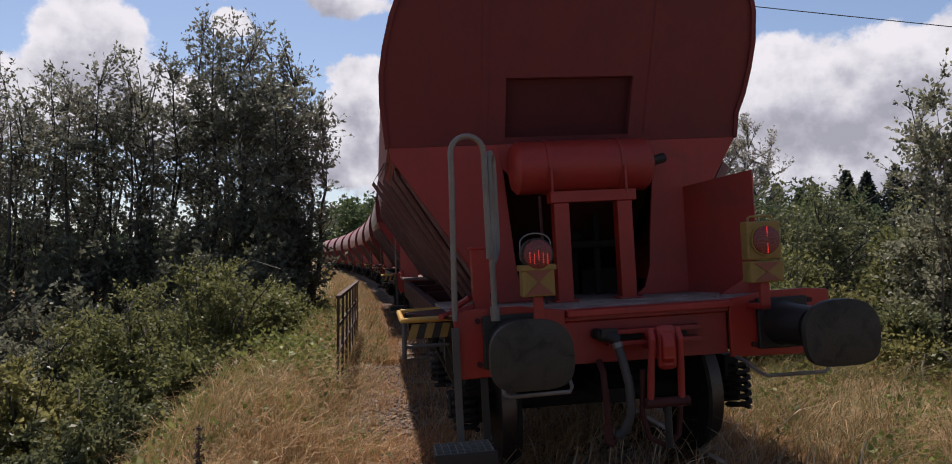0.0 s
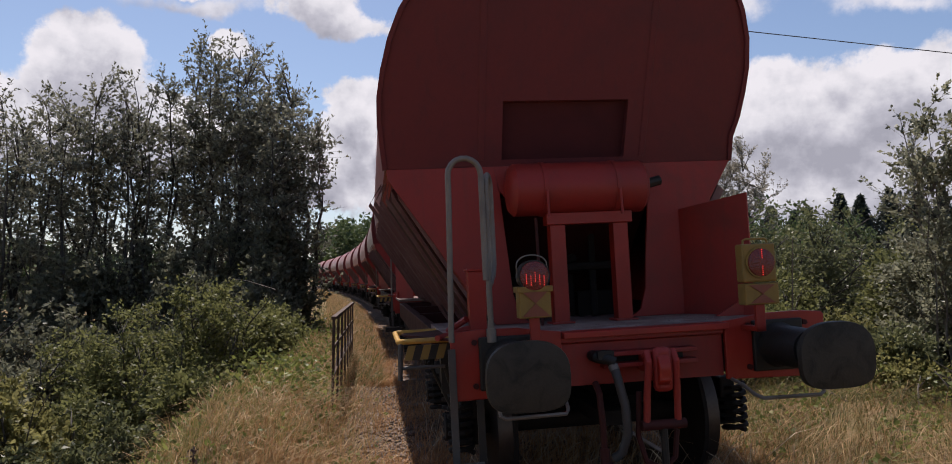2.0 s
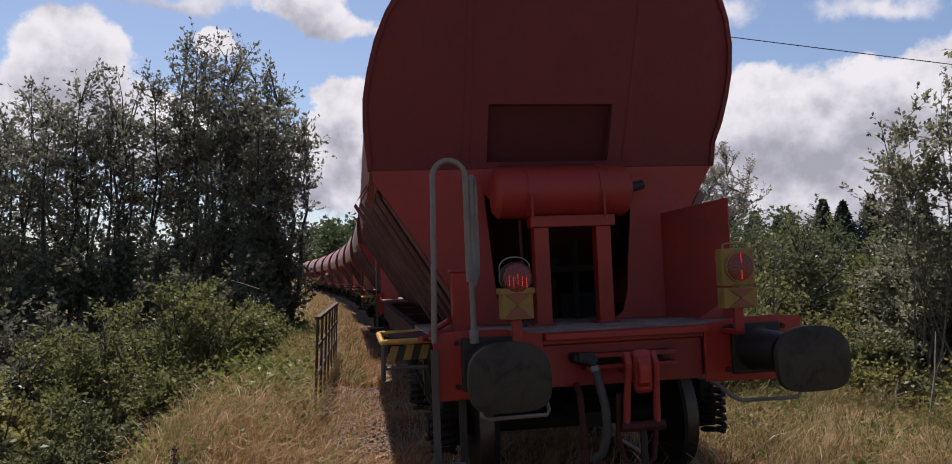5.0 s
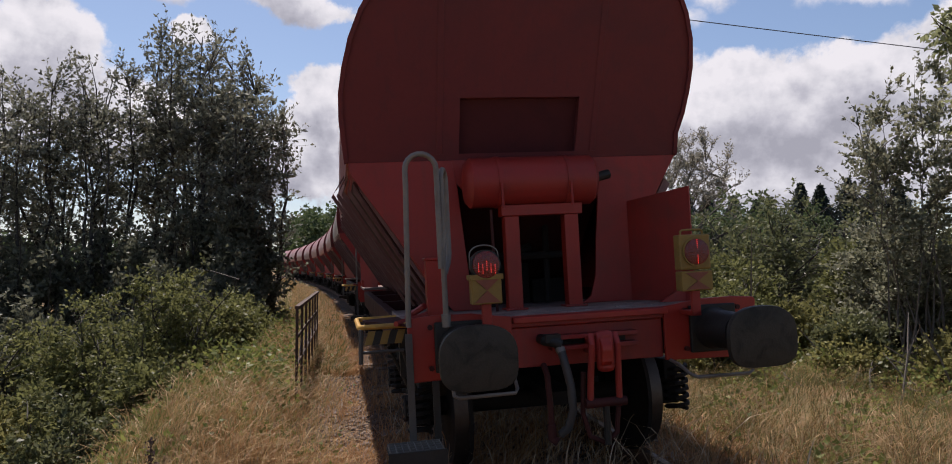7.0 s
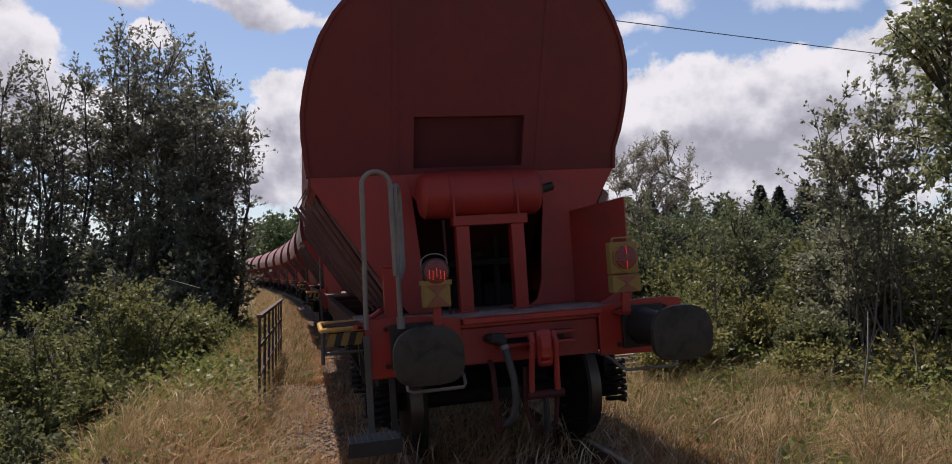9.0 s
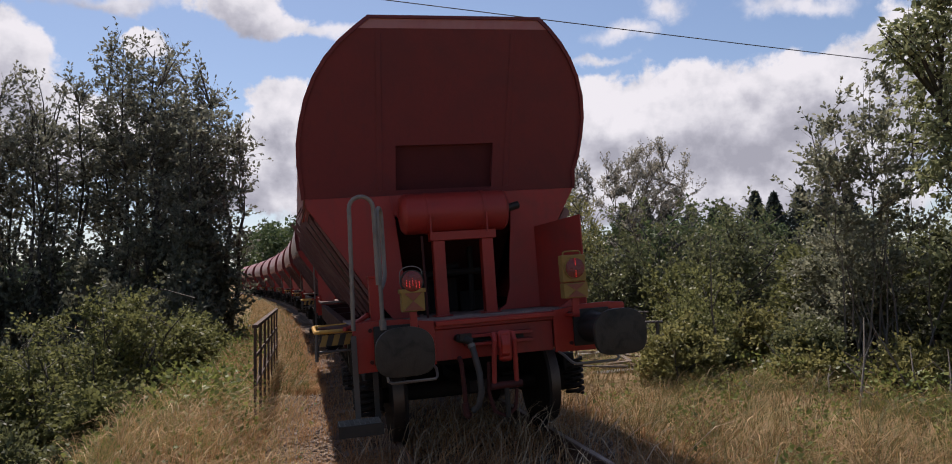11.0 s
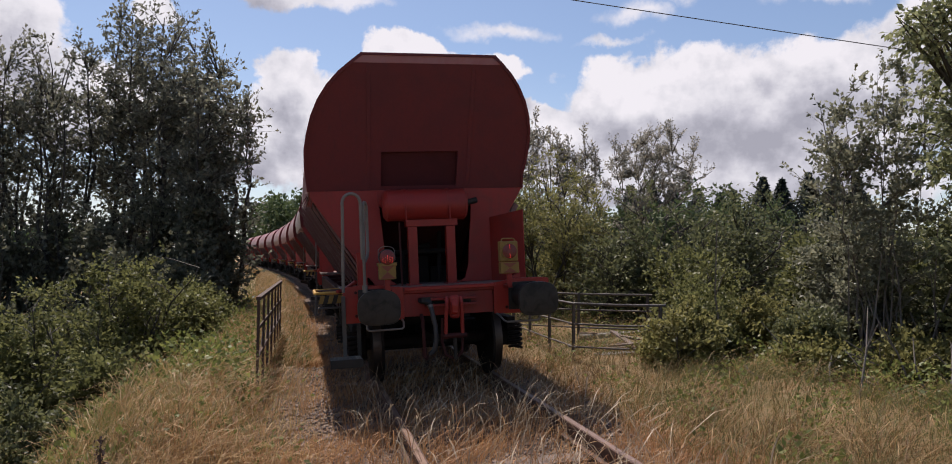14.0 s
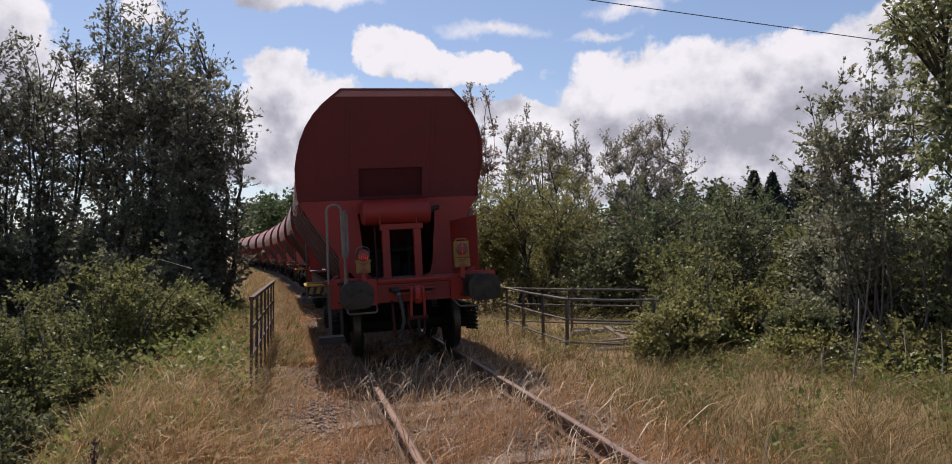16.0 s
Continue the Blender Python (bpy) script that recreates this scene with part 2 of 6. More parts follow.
RAIL_SIDE = surface("rusty rail", (0.11, 0.055, 0.035), (0.08, 0.04, 0.028), (0.16, 0.09, 0.06), 0.8, 0.1, 50, 5, 0.25, 0, 0.5)
RAIL_TOP = surface("dull running surface", (0.26, 0.18, 0.14), (0.2, 0.12, 0.09), (0.12, 0.06, 0.04), 0.45, 0.6, 60, 4, 0.05, 0, 0.6)
SLEEPER = surface("greyed timber sleeper", (0.17, 0.125, 0.10), (0.10, 0.075, 0.06), (0.24, 0.19, 0.16), 0.9, 0, 25, 3, 0.5, 0, 0.5)
RUST = surface("rusted fence iron", (0.075, 0.042, 0.032), (0.055, 0.034, 0.028), (0.13, 0.07, 0.045), 0.8, 0.1, 60, 6, 0.3, 0, 0.6)
GREY_IRON = surface("weathered grey fence pipe", (0.095, 0.08, 0.07), (0.065, 0.056, 0.05), (0.16, 0.14, 0.125), 0.7, 0.2, 60, 5, 0.2, 0, 0.6)
CONCRETE = surface("mossy bridge concrete", (0.24, 0.22, 0.2), (0.17, 0.16, 0.14), (0.08, 0.08, 0.055), 0.9, 0, 25, 2, 0.4, 0, 0.6)
STONE = surface("ballast stone", (0.23, 0.175, 0.148), (0.135, 0.1, 0.085), (0.3, 0.245, 0.215), 0.9, 0, 30, 8, 0.3, 0, 0.6)
BARK = surface("dark bark", (0.06, 0.05, 0.042), (0.035, 0.03, 0.026), (0.08, 0.08, 0.06), 0.9, 0, 22, 3, 0.5, 0, 0.5)
TWIG = surface("pale dead twig", (0.17, 0.145, 0.12), (0.12, 0.1, 0.083), (0.08, 0.068, 0.055), 0.85, 0, 30, 4, 0.3, 0, 0.5)
CABLE = surface("cable sheath", (0.02, 0.02, 0.022), (0.03, 0.03, 0.032), (0.03, 0.03, 0.03), 0.6, 0, 20, 2, 0, 0, 0.3)

# alder leaves greyed and raised: haze before the trees is in the colour
LEAF_ALDER = leafy("alder leaves", (0.092, 0.093, 0.067), (0.155, 0.156, 0.112), (0.24, 0.24, 0.178), 0.43, 0.5)
LEAF_BUSH = leafy("fresh green shrub leaves", (0.062, 0.067, 0.022), (0.125, 0.134, 0.044), (0.22, 0.222, 0.088), 0.46, 0.5)
LEAF_DARK = leafy("deep green shrub leaves", (0.048, 0.056, 0.027), (0.105, 0.116, 0.052), (0.205, 0.213, 0.102), 0.4, 0.45)
LEAF_SHADE = leafy("deep shade ivy leaves", (0.07, 0.075, 0.05), (0.125, 0.13, 0.086), (0.2, 0.2, 0.135), 0.4, 0.55)
LEAF_YELLOW = leafy("yellow green shrub leaves", (0.09, 0.092, 0.028), (0.185, 0.178, 0.058), (0.31, 0.285, 0.115), 0.48, 0.5)
LEAF_GREY = leafy("grey green willow leaves", (0.1, 0.107, 0.066), (0.19, 0.196, 0.125), (0.32, 0.315, 0.22), 0.45, 0.42)
LEAF_CHERRY = leafy("cherry leaves", (0.1, 0.115, 0.05), (0.2, 0.22, 0.1), (0.36, 0.37, 0.2), 0.48, 0.4)
# raised pale tone: part of the crowns' backlit white is in the colour
LEAF_PALE = leafy("pale sparse leaves", (0.16, 0.155, 0.12), (0.26, 0.25, 0.2), (0.4, 0.37, 0.31), 0.5, 0.5)
LEAF_COPPER = leafy("thin coppery leaves", (0.15, 0.1, 0.08), (0.24, 0.16, 0.13), (0.36, 0.27, 0.22), 0.5, 0.5)
LEAF_FAR = leafy("far woodland leaves", (0.042, 0.067, 0.028), (0.077, 0.112, 0.045), (0.126, 0.161, 0.070), 0.3, 0.6)
# needles lightened to carry the haze of the distance
NEEDLE = leafy("spruce needles", (0.034, 0.044, 0.038), (0.055, 0.068, 0.058), (0.085, 0.1, 0.085), 0.25, 0.6)
GRASS_DRY = leafy("dry straw grass", (0.22, 0.122, 0.048), (0.34, 0.208, 0.088), (0.5, 0.35, 0.18), 0.3, 0.55)
GRASS_RED = leafy("sunburnt reddish grass", (0.25, 0.105, 0.04), (0.39, 0.19, 0.08), (0.54, 0.33, 0.16), 0.3, 0.6)
GRASS_GREEN = leafy("green grass", (0.08, 0.085, 0.026), (0.155, 0.155, 0.05), (0.28, 0.25, 0.095), 0.35, 0.5)
GRASS_OLIVE = leafy("olive verge grass", (0.044, 0.048, 0.012), (0.092, 0.096, 0.026), (0.19, 0.178, 0.062), 0.34, 0.55)
GRASS_GOLD = leafy("golden verge grass", (0.1, 0.052, 0.018), (0.165, 0.095, 0.034), (0.28, 0.185, 0.078), 0.3, 0.55)
GRASS_PALE = leafy("bleached stalks", (0.25, 0.175, 0.105), (0.37, 0.275, 0.178), (0.52, 0.415, 0.29), 0.2, 0.5)
WEED = leafy("low verge weeds", (0.058, 0.085, 0.021), (0.130, 0.163, 0.039), (0.247, 0.260, 0.078), 0.4, 0.5)


def lens_material():
    m, n, bsdf, out = material("red reflector lens")
    obj = n.add("ShaderNodeTexCoord").outputs["Object"]
    v = n.add("ShaderNodeTexVoronoi", ins={"Vector": obj, "Scale": 95.0}).outputs["Distance"]
    link(n, n.ramp(v, [(0.0, (0.17, 0.014, 0.01)), (0.7, (0.1, 0.009, 0.008))]), bsdf.inputs["Base Color"])
    bsdf.inputs["Roughness"].default_value = 0.22
    b = n.add("ShaderNodeBump", ins={"Strength": 0.5, "Distance": 0.004, "Height": v})
    link(n, b.outputs[0], bsdf.inputs["Normal"])
    return m


def glow_material(name, colour, strength):
    m, n, bsdf, out = material(name)
    bsdf.inputs["Base Color"].default_value = (0.3, 0.02, 0.01, 1)
    bsdf.inputs["Emission Color"].default_value = (*colour, 1)
    bsdf.inputs["Emission Strength"].default_value = strength
    return m


LENS = lens_material()
DIODE = glow_material("red light diode", (1.0, 0.04, 0.03), 0.9)


def ground_material():
    """Soil, moss and thatch under the grass; broken stone and rusty dust along the track."""
    m, n, bsdf, out = material("verge soil and thatch")
    obj = n.add("ShaderNodeTexCoord").outputs["Object"]
    a, b = n.noise(obj, 0.6, 6.0, 0.6), n.noise(obj, 9.0, 6.0, 0.65)
    col = n.ramp(a, [(0.3, (0.13, 0.09, 0.04)), (0.5, (0.25, 0.16, 0.08)), (0.7, (0.12, 0.11, 0.04))])
    col = n.mix(n.ramp(b, [(0.35, (0, 0, 0)), (0.7, (1, 1, 1))]), col, (0.27, 0.19, 0.11))
    xyz = n.add("ShaderNodeSeparateXYZ", ins={0: obj})
    yy = n.math("MAXIMUM", xyz.outputs[1], 0.0)
    u = n.math("SUBTRACT", xyz.outputs[0], n.math("MULTIPLY_ADD", n.math("MULTIPLY", yy, yy), -0.5 / 645.6, 1.619))
    bed = n.add("ShaderNodeMapRange", interpolation_type="SMOOTHSTEP", ins={"Value": n.math("ADD", n.math("ABSOLUTE", n.math("ADD", u, 0.35)), n.math("MULTIPLY", b, 0.5)), "From Min": 1.75, "From Max": 2.5, "To Min": 1.0, "To Max": 0.0}).outputs[0]
    vor = n.add("ShaderNodeTexVoronoi", ins={"Vector": obj, "Scale": 22.0})
    grit = n.mix(n.ramp(vor.outputs["Distance"], [(0.1, (1, 1, 1)), (0.6, (0, 0, 0))]), (0.075, 0.055, 0.045), n.mix(b, (0.25, 0.165, 0.12), (0.36, 0.24, 0.16)))
    col = n.mix(bed, col, grit)
    link(n, col, bsdf.inputs["Base Color"])
    bsdf.inputs["Roughness"].default_value = 0.95
    bsdf.inputs["Specular IOR Level"].default_value = 0.15
    bp = n.add("ShaderNodeBump", ins={"Strength": 0.7, "Distance": 0.05, "Height": n.math("SUBTRACT", b, vor.outputs["Distance"])})
    link(n, bp.outputs[0], bsdf.inputs["Normal"])
    return m


GROUND = ground_material()

# ---------- shape helpers ----------


class Shape:
    """Collects verts and faces of one mesh."""

    def __init__(self):
        self.v, self.f = [], []

    def add(self, verts, faces):
        o = len(self.v)
        self.v += [tuple(p) for p in verts]
        self.f += [tuple(i + o for i in face) for face in faces]
        return self

    def box(self, lo, hi, turn=None):
        (a, b, c), (d, e, g) = lo, hi
        vs = [Vector(p) for p in ((a, b, c), (d, b, c), (d, e, c), (a, e, c), (a, b, g), (d, b, g), (d, e, g), (a, e, g))]
        if turn is not None:
            mid = (Vector(lo) + Vector(hi)) / 2
            vs = [mid + turn @ (p - mid) for p in vs]
        return self.add(vs, [(0, 3, 2, 1), (4, 5, 6, 7), (0, 1, 5, 4), (1, 2, 6, 5), (2, 3, 7, 6), (3, 0, 4, 7)])

    def prism(self, outline, axis, lo, hi):
        """A flat outline, drawn out along an axis (0 x, 1 y, 2 z) from lo to hi."""
        n = len(outline)

        def place(p, h):
            q = list(p)
            q.insert(axis, h)
            return q
        vs = [place(p, lo) for p in outline] + [place(p, hi) for p in outline]
        fs = [tuple(range(n)), tuple(range(2 * n - 1, n - 1, -1))] + [(i, i + n, (i + 1) % n + n, (i + 1) % n) for i in range(n)]
        return self.add(vs, fs)

    def tube(self, points, r, sides=10, ends=True):
        """A round bar along points; r one radius or one for each point."""
        pts = [Vector(p) for p in points]
        rs = [float(q) for q in r] if isinstance(r, (list, tuple)) else [float(r)] * len(pts)
        vs, fs, side = [], [], None
        for i, p in enumerate(pts):
            d = (pts[min(i + 1, len(pts) - 1)] - pts[max(i - 1, 0)]).normalized()
            if side is None:
                side = d.orthogonal().normalized()
            side = (side - d * side.dot(d)).normalized()
            up = d.cross(side)
            for j in range(sides):
                a = 2 * math.pi * j / sides
                vs.append(p + rs[i] * (math.cos(a) * side + math.sin(a) * up))
        for i in range(len(pts) - 1):
            for j in range(sides):
                k = (j + 1) % sides
                fs.append((i * sides + j, i * sides + k, (i + 1) * sides + k, (i + 1) * sides + j))
        if ends:
            fs += [tuple(range(sides - 1, -1, -1)), tuple(range((len(pts) - 1) * sides, len(pts) * sides))]
        return self.add(vs, fs)

    def rings(self, loops, cap=True):
        """Skin over loops of equally many points."""
        n = len(loops[0])
        vs = [p for loop in loops for p in loop]
        fs = [(i * n + j, i * n + (j + 1) % n, (i + 1) * n + (j + 1) % n, (i + 1) * n + j) for i in range(len(loops) - 1) for j in range(n)]
        if cap:
            fs += [tuple(range(n - 1, -1, -1)), tuple(range((len(loops) - 1) * n, len(loops) * n))]
        return self.add(vs, fs)


def arc(cx, cy, r, a0, a1, n):
    return [(cx + r * math.cos(radians(a0 + (a1 - a0) * i / n)), cy + r * math.sin(radians(a0 + (a1 - a0) * i / n))) for i in range(n + 1)]


def mesh_of(name, shape, mats, smooth=False):
    me = bpy.data.meshes.new(name)
    me.from_pydata([tuple(p) for p in shape.v], [], shape.f)
    bm = bmesh.new()
    bm.from_mesh(me)
    bmesh.ops.recalc_face_normals(bm, faces=bm.faces)
    bm.to_mesh(me)
    bm.free()
    for m in mats if isinstance(mats, (list, tuple)) else [mats]:
        me.materials.append(m)
    if smooth:
        me.polygons.foreach_set("use_smooth", [True] * len(me.polygons))
        me.set_sharp_from_angle(angle=radians(35))
    return me


def part(name, shape, mat, parent=None, label="", bevel=0.0, smooth=True, at=None):
    """Links a shape as one mesh object under a thing or a part."""
    ob = new(name, mesh_of(name, shape, mat, smooth))
    if parent is not None:
        ob.parent = parent
    if at is not None:
        ob.matrix_basis = at
    if bevel:
        bv = ob.modifiers.new("worn edge", "BEVEL")
        bv.width, bv.segments, bv.limit_method, bv.angle_limit = bevel, 2, "ANGLE", radians(40)
    if label:
        tagged(ob, label=label)
    return ob


def sheet(name, verts, faces, mat):
    """A mesh object from arrays."""
    me = bpy.data.meshes.new(name)
    verts, faces = np.asarray(verts, np.float32), np.asarray(faces, np.int32)
    me.vertices.add(len(verts))
    me.vertices.foreach_set("co", verts.ravel())
    k = faces.shape[1]
    me.loops.add(faces.size)
    me.loops.foreach_set("vertex_index", faces.ravel())
    me.polygons.add(len(faces))
    me.polygons.foreach_set("loop_start", np.arange(0, faces.size, k, dtype=np.int32))
    me.update(calc_edges=True)
    me.materials.append(mat)
    return new(name, me)


# ---------- the lie of the land ----------
XC, BEND, CANT = 1.619, 1 / 645.6, radians(3.07)


def track_x(y):
    y = np.maximum(y, 0.0)
    return XC - BEND * y * y / 2


def smooth_step(a, b, v):
    w = np.clip((v - a) / (b - a), 0, 1)
    return w * w * (3 - 2 * w)


def ground_z(x, y):
    x, y = np.asarray(x, float), np.asarray(y, float)
    u = x - track_x(y)
    z = -0.19 + np.tan(CANT) * np.clip(u, -1.3, 1.3)
    z = z + 0.09 * smooth_step(1.3, 2.6, u) * 0.3 + 0.18 * smooth_step(1.7, 2.6, -u)
    z = z - 0.62 * np.maximum(-3.1 - u, 0) * (1 - 0.25 * smooth_step(3.1, 9, -u))
    z = z - 0.05 * np.maximum(u - 4.5, 0) * smooth_step(4.5, 7, u)
    z = np.maximum(z, -3.2) + 0.05 * np.sin(x * 1.7 + 0.6 * y) * smooth_step(1.8, 3, np.abs(u)) + 0.03 * np.sin(y * 2.3 - x)
    z = z + 0.28 * smooth_step(2.0, 2.5, -u) * (1 - smooth_step(3.1, 3.8, -u)) * smooth_step(5.0, 6.5, y) * (1 - smooth_step(8.6, 9.6, y))
    return z


def build_ground():
    near_x, near_y = np.arange(-14, 18.01, 0.2), np.arange(-4, 34.01, 0.25)
    far = np.array([40, 50, 65, 85, 120, 170, 260, 400, 700, 1200, 2500])
    xs = np.concatenate([-far[::-1] - 0.0, [-30, -22, -17], near_x, [20, 24, 30], far])
    ys = np.concatenate([-far[::-1], [-25, -12, -7], near_y, [36, 38], far])
    X, Y = np.meshgrid(xs, ys)
    fade = 1 - smooth_step(140, 400, np.hypot(X, Y))
    Z = ground_z(X, np.clip(Y, -50, 160)) * fade - 1.0 * (1 - fade)
    n, m = X.shape
    idx = np.arange(n * m).reshape(n, m)
    faces = np.stack([idx[:-1, :-1], idx[:-1, 1:], idx[1:, 1:], idx[1:, :-1]], -1).reshape(-1, 4)
    ob = sheet("ground", np.stack([X, Y, Z], -1).reshape(-1, 3), faces, GROUND)
    ob.data.polygons.foreach_set("use_smooth", [True] * len(ob.data.polygons))
    tagged(ob, "dry grassy railway embankment of soil and stone", "ground", kind="structure")


build_ground()

# ---------- the track ----------


def on_track(u, y, z):
    """A place beside the centre line: u to the right, z above the rail heads' plane."""
    return (float(track_x(y)) + u * math.cos(CANT) - z * math.sin(CANT), y, u * math.sin(CANT) + z * math.cos(CANT))


def build_track():
    base = new("railway_track")
    tagged(base, "rusty single railway track overgrown with dry grass", "track", kind="structure")
    ys = [-12, -6, 0, 3, 6, 9, 12, 15, 20, 26, 33, 41, 50, 60, 72, 85, 100, 120, 145]
    head = [(-0.036, 0.0), (0.036, 0.0), (0.036, -0.035), (0.01, -0.05), (0.01, -0.13), (0.065, -0.145), (0.065, -0.16), (-0.065, -0.16), (-0.065, -0.145), (-0.01, -0.13), (-0.01, -0.05), (-0.036, -0.035)]
    for side in (-1, 1):
        s = Shape().rings([[on_track(side * 0.7525 + a, y, b) for a, b in head] for y in ys])
        part("rail", s, RAIL_SIDE, base, "rusty steel rail with a dull running band", smooth=False)
        s = Shape().rings([[on_track(side * 0.7525 + a, y, b) for a, b in ((-0.024, 0.003), (0.024, 0.003), (0.024, -0.004), (-0.024, -0.004))] for y in ys])
        part("running_band", s, RAIL_TOP, base, smooth=False)
    rng = random.Random(5)
    for i in range(52):
        y = 1.0 + i * 0.63
        w = 0.12 + rng.uniform(-0.008, 0.008)
        s = Shape().rings([[(-w, -1.27, -0.28), (w, -1.25, -0.28), (w, -1.26, -0.19), (-w, -1.27, -0.19)],
                           [(-w, 0, -0.28), (w, 0, -0.28), (w, 0, -0.186 - rng.random() * 0.008), (-w, 0, -0.192)],
                           [(-w, 1.27, -0.28), (w, 1.28, -0.28), (w, 1.27, -0.19), (-w, 1.28, -0.19)]])
        s.v = [(b, a, c) for a, b, c in s.v]
        m = Matrix.Translation(on_track(0, y, 0)) @ pose(0, 0, 0, 0, -math.degrees(CANT), math.degrees(BEND * y) + rng.uniform(-1.2, 1.2))
        part("sleeper", s, SLEEPER, base, at=m, smooth=False)


build_track()

# ---------- the hopper wagons ----------
WAGON_PITCH, WAGON_COUNT = 12.45, 9
Y0, Y1 = 2.0, WAGON_PITCH - 2.0      # the two end walls
HALF = [(2.45, 1.345, 1.525), (2.63, 1.328, 1.542), (2.78, 1.363, 1.556), (2.963, 1.379, 1.552), (3.143, 1.38, 1.519), (3.349, 1.346, 1.461), (3.537, 1.276, 1.376), (3.706, 1.177, 1.259), (3.845, 1.064, 1.127), (3.96, 0.941, 0.979), (4.068, 0.838, 0.843)]
# height, half width to the right and to the left: the body sits a little askew on its springs


def lean(z):
    """How far the upper end wall leans out over the deck."""
    return 0.467 * max(z - 2.45, 0) - (0.05 if z > 4.01 else 0)


def ring_at(y, out=0.0, sign=-1):
    pts = [(-l, y + sign * lean(z) * out, z) for z, r, l in HALF]
    return pts + [(r, y + sign * lean(z) * out, z) for z, r, l in reversed(HALF)]


def build_wagon():
    w = new("hopper_wagon")
    tagged(w, "red self-discharging hopper wagon with rounded sides", "freight wagon", "wagons of the train")
    # upper bin: rounded sides and flat roof
    s = Shape()
    loops = [ring_at(Y0 + 0.03, 1, -1), ring_at(Y0 + 0.9, 0), ring_at((Y0 + Y1) / 2, 0), ring_at(Y1 - 0.9, 0), ring_at(Y1 - 0.03, 1, 1)]
    s.rings(loops, cap=False)
    body = part("bin", s, RED_ROOF, w, "rounded bin with dusty red paint, paled to look sunlit")
    for y, sg in ((Y0, -1), (Y1, 1)):
        e = Shape()
        a = ring_at(y, 1, sg)
        a = a[:len(HALF) - 1] + a[len(HALF) + 1:]
        # the end wall keeps a shallow rectangular bay
        bx0, bx1, bz0, bz1 = -0.595, 0.42, 2.50, 2.927
        bay = [(bx0, bz0), (bx1, bz0), (bx1, bz1), (bx0, bz1)]
        outer = a
        vs = list(outer) + [(x, y + sg * lean(z), z) for x, z in bay]
        n = len(outer)
        fs = [(n - 1, n - 2, n + 2, n + 1), (0, n - 1, n + 1, n), (1, 0, n, n + 3)]
        h = n // 2
        fs += [tuple([n + 3] + list(range(1, h))), tuple([n + 2] + list(range(n - 2, h - 1, -1))), (n + 3, n + 2, h, h - 1)]
        e.add(vs, fs)
        d = 0.07
        vs2 = [(x, y + sg * lean(z), z) for x, z in bay] + [(x, y + sg * (lean(z) - d), z) for x, z in bay]
        e.add(vs2, [(0, 1, 5, 4), (1, 2, 6, 5), (2, 3, 7, 6), (3, 0, 4, 7)])
        part("end_wall", e, RED_END, body, "dark red upper end wall with a shallow bay", smooth=False)
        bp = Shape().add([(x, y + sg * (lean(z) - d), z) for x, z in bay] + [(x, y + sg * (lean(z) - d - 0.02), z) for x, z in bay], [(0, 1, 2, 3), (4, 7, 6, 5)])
        part("bay_plate", bp, BAY, body, "dark plate in the bay", smooth=False)
        # flanged rim and folded roof lip
        r = Shape()
        rim0 = ring_at(y, 1, sg)
        for i in range(len(rim0) - 1):
            p, q = Vector(rim0[i]), Vector(rim0[i + 1])
            o0, o1 = Vector((0, sg * 0.02, 0)), Vector((0, -sg * 0.05, 0))
            c = Vector((0, 0, 3.0))
            out_p, out_q = (Vector((p.x, 0, p.z)) - c).normalized() * 0.018, (Vector((q.x, 0, q.z)) - c).normalized() * 0.018
            r.add([p + o0 - out_p, q + o0 - out_q, q + o0 + out_q, p + o0 + out_p, p + o1 - out_p, q + o1 - out_q, q + o1 + out_q, p + o1 + out_p],
                  [(0, 1, 2, 3), (3, 2, 6, 7), (4, 7, 6, 5), (0, 4, 5, 1)])
        part("end_rim", r, RED_END, body, smooth=True)
        (z0, r0, l0), (z1, r1, l1) = HALF[-2:]
        lip = Shape().add([(-l0, y + sg * (lean(z0) + 0.004), z0), (r0, y + sg * (lean(z0) + 0.004), z0), (r1, y + sg * lean(z1), z1 + 0.012), (-l1, y + sg * lean(z1), z1 + 0.012),
                           (-l0, y + sg * (lean(z0) - 0.05), z0), (r0, y + sg * (lean(z0) - 0.05), z0), (r1, y + sg * (lean(z1) - 0.1), z1 + 0.012), (-l1, y + sg * (lean(z1) - 0.1), z1 + 0.012)],
                          [(0, 1, 2, 3), (3, 2, 6, 7), (0, 4, 5, 1), (1, 5, 6, 2), (0, 3, 7, 4)])
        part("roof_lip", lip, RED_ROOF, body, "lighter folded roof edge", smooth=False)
        # two stiffeners on the upper end wall
        for x in (-0.76, 0.57):
            st = Shape().add([(x - 0.03, y + sg * (lean(2.5) + 0.002), 2.5), (x + 0.03, y + sg * (lean(2.5) + 0.002), 2.5), (x + 0.03, y + sg * (lean(3.92) + 0.002), 3.92), (x - 0.03, y + sg * (lean(3.92) + 0.002), 3.92),
                              (x - 0.02, y + sg * (lean(2.5) + 0.010), 2.5), (x + 0.02, y + sg * (lean(2.5) + 0.010), 2.5), (x + 0.02, y + sg * (lean(3.92) + 0.010), 3.92), (x - 0.02, y + sg * (lean(3.92) + 0.010), 3.92)],
                             [(4, 5, 6, 7), (0, 1, 5, 4), (1, 2, 6, 5), (2, 3, 7, 6), (3, 0, 4, 7)])
            part("stiffener", st, RED_END, body, smooth=False)
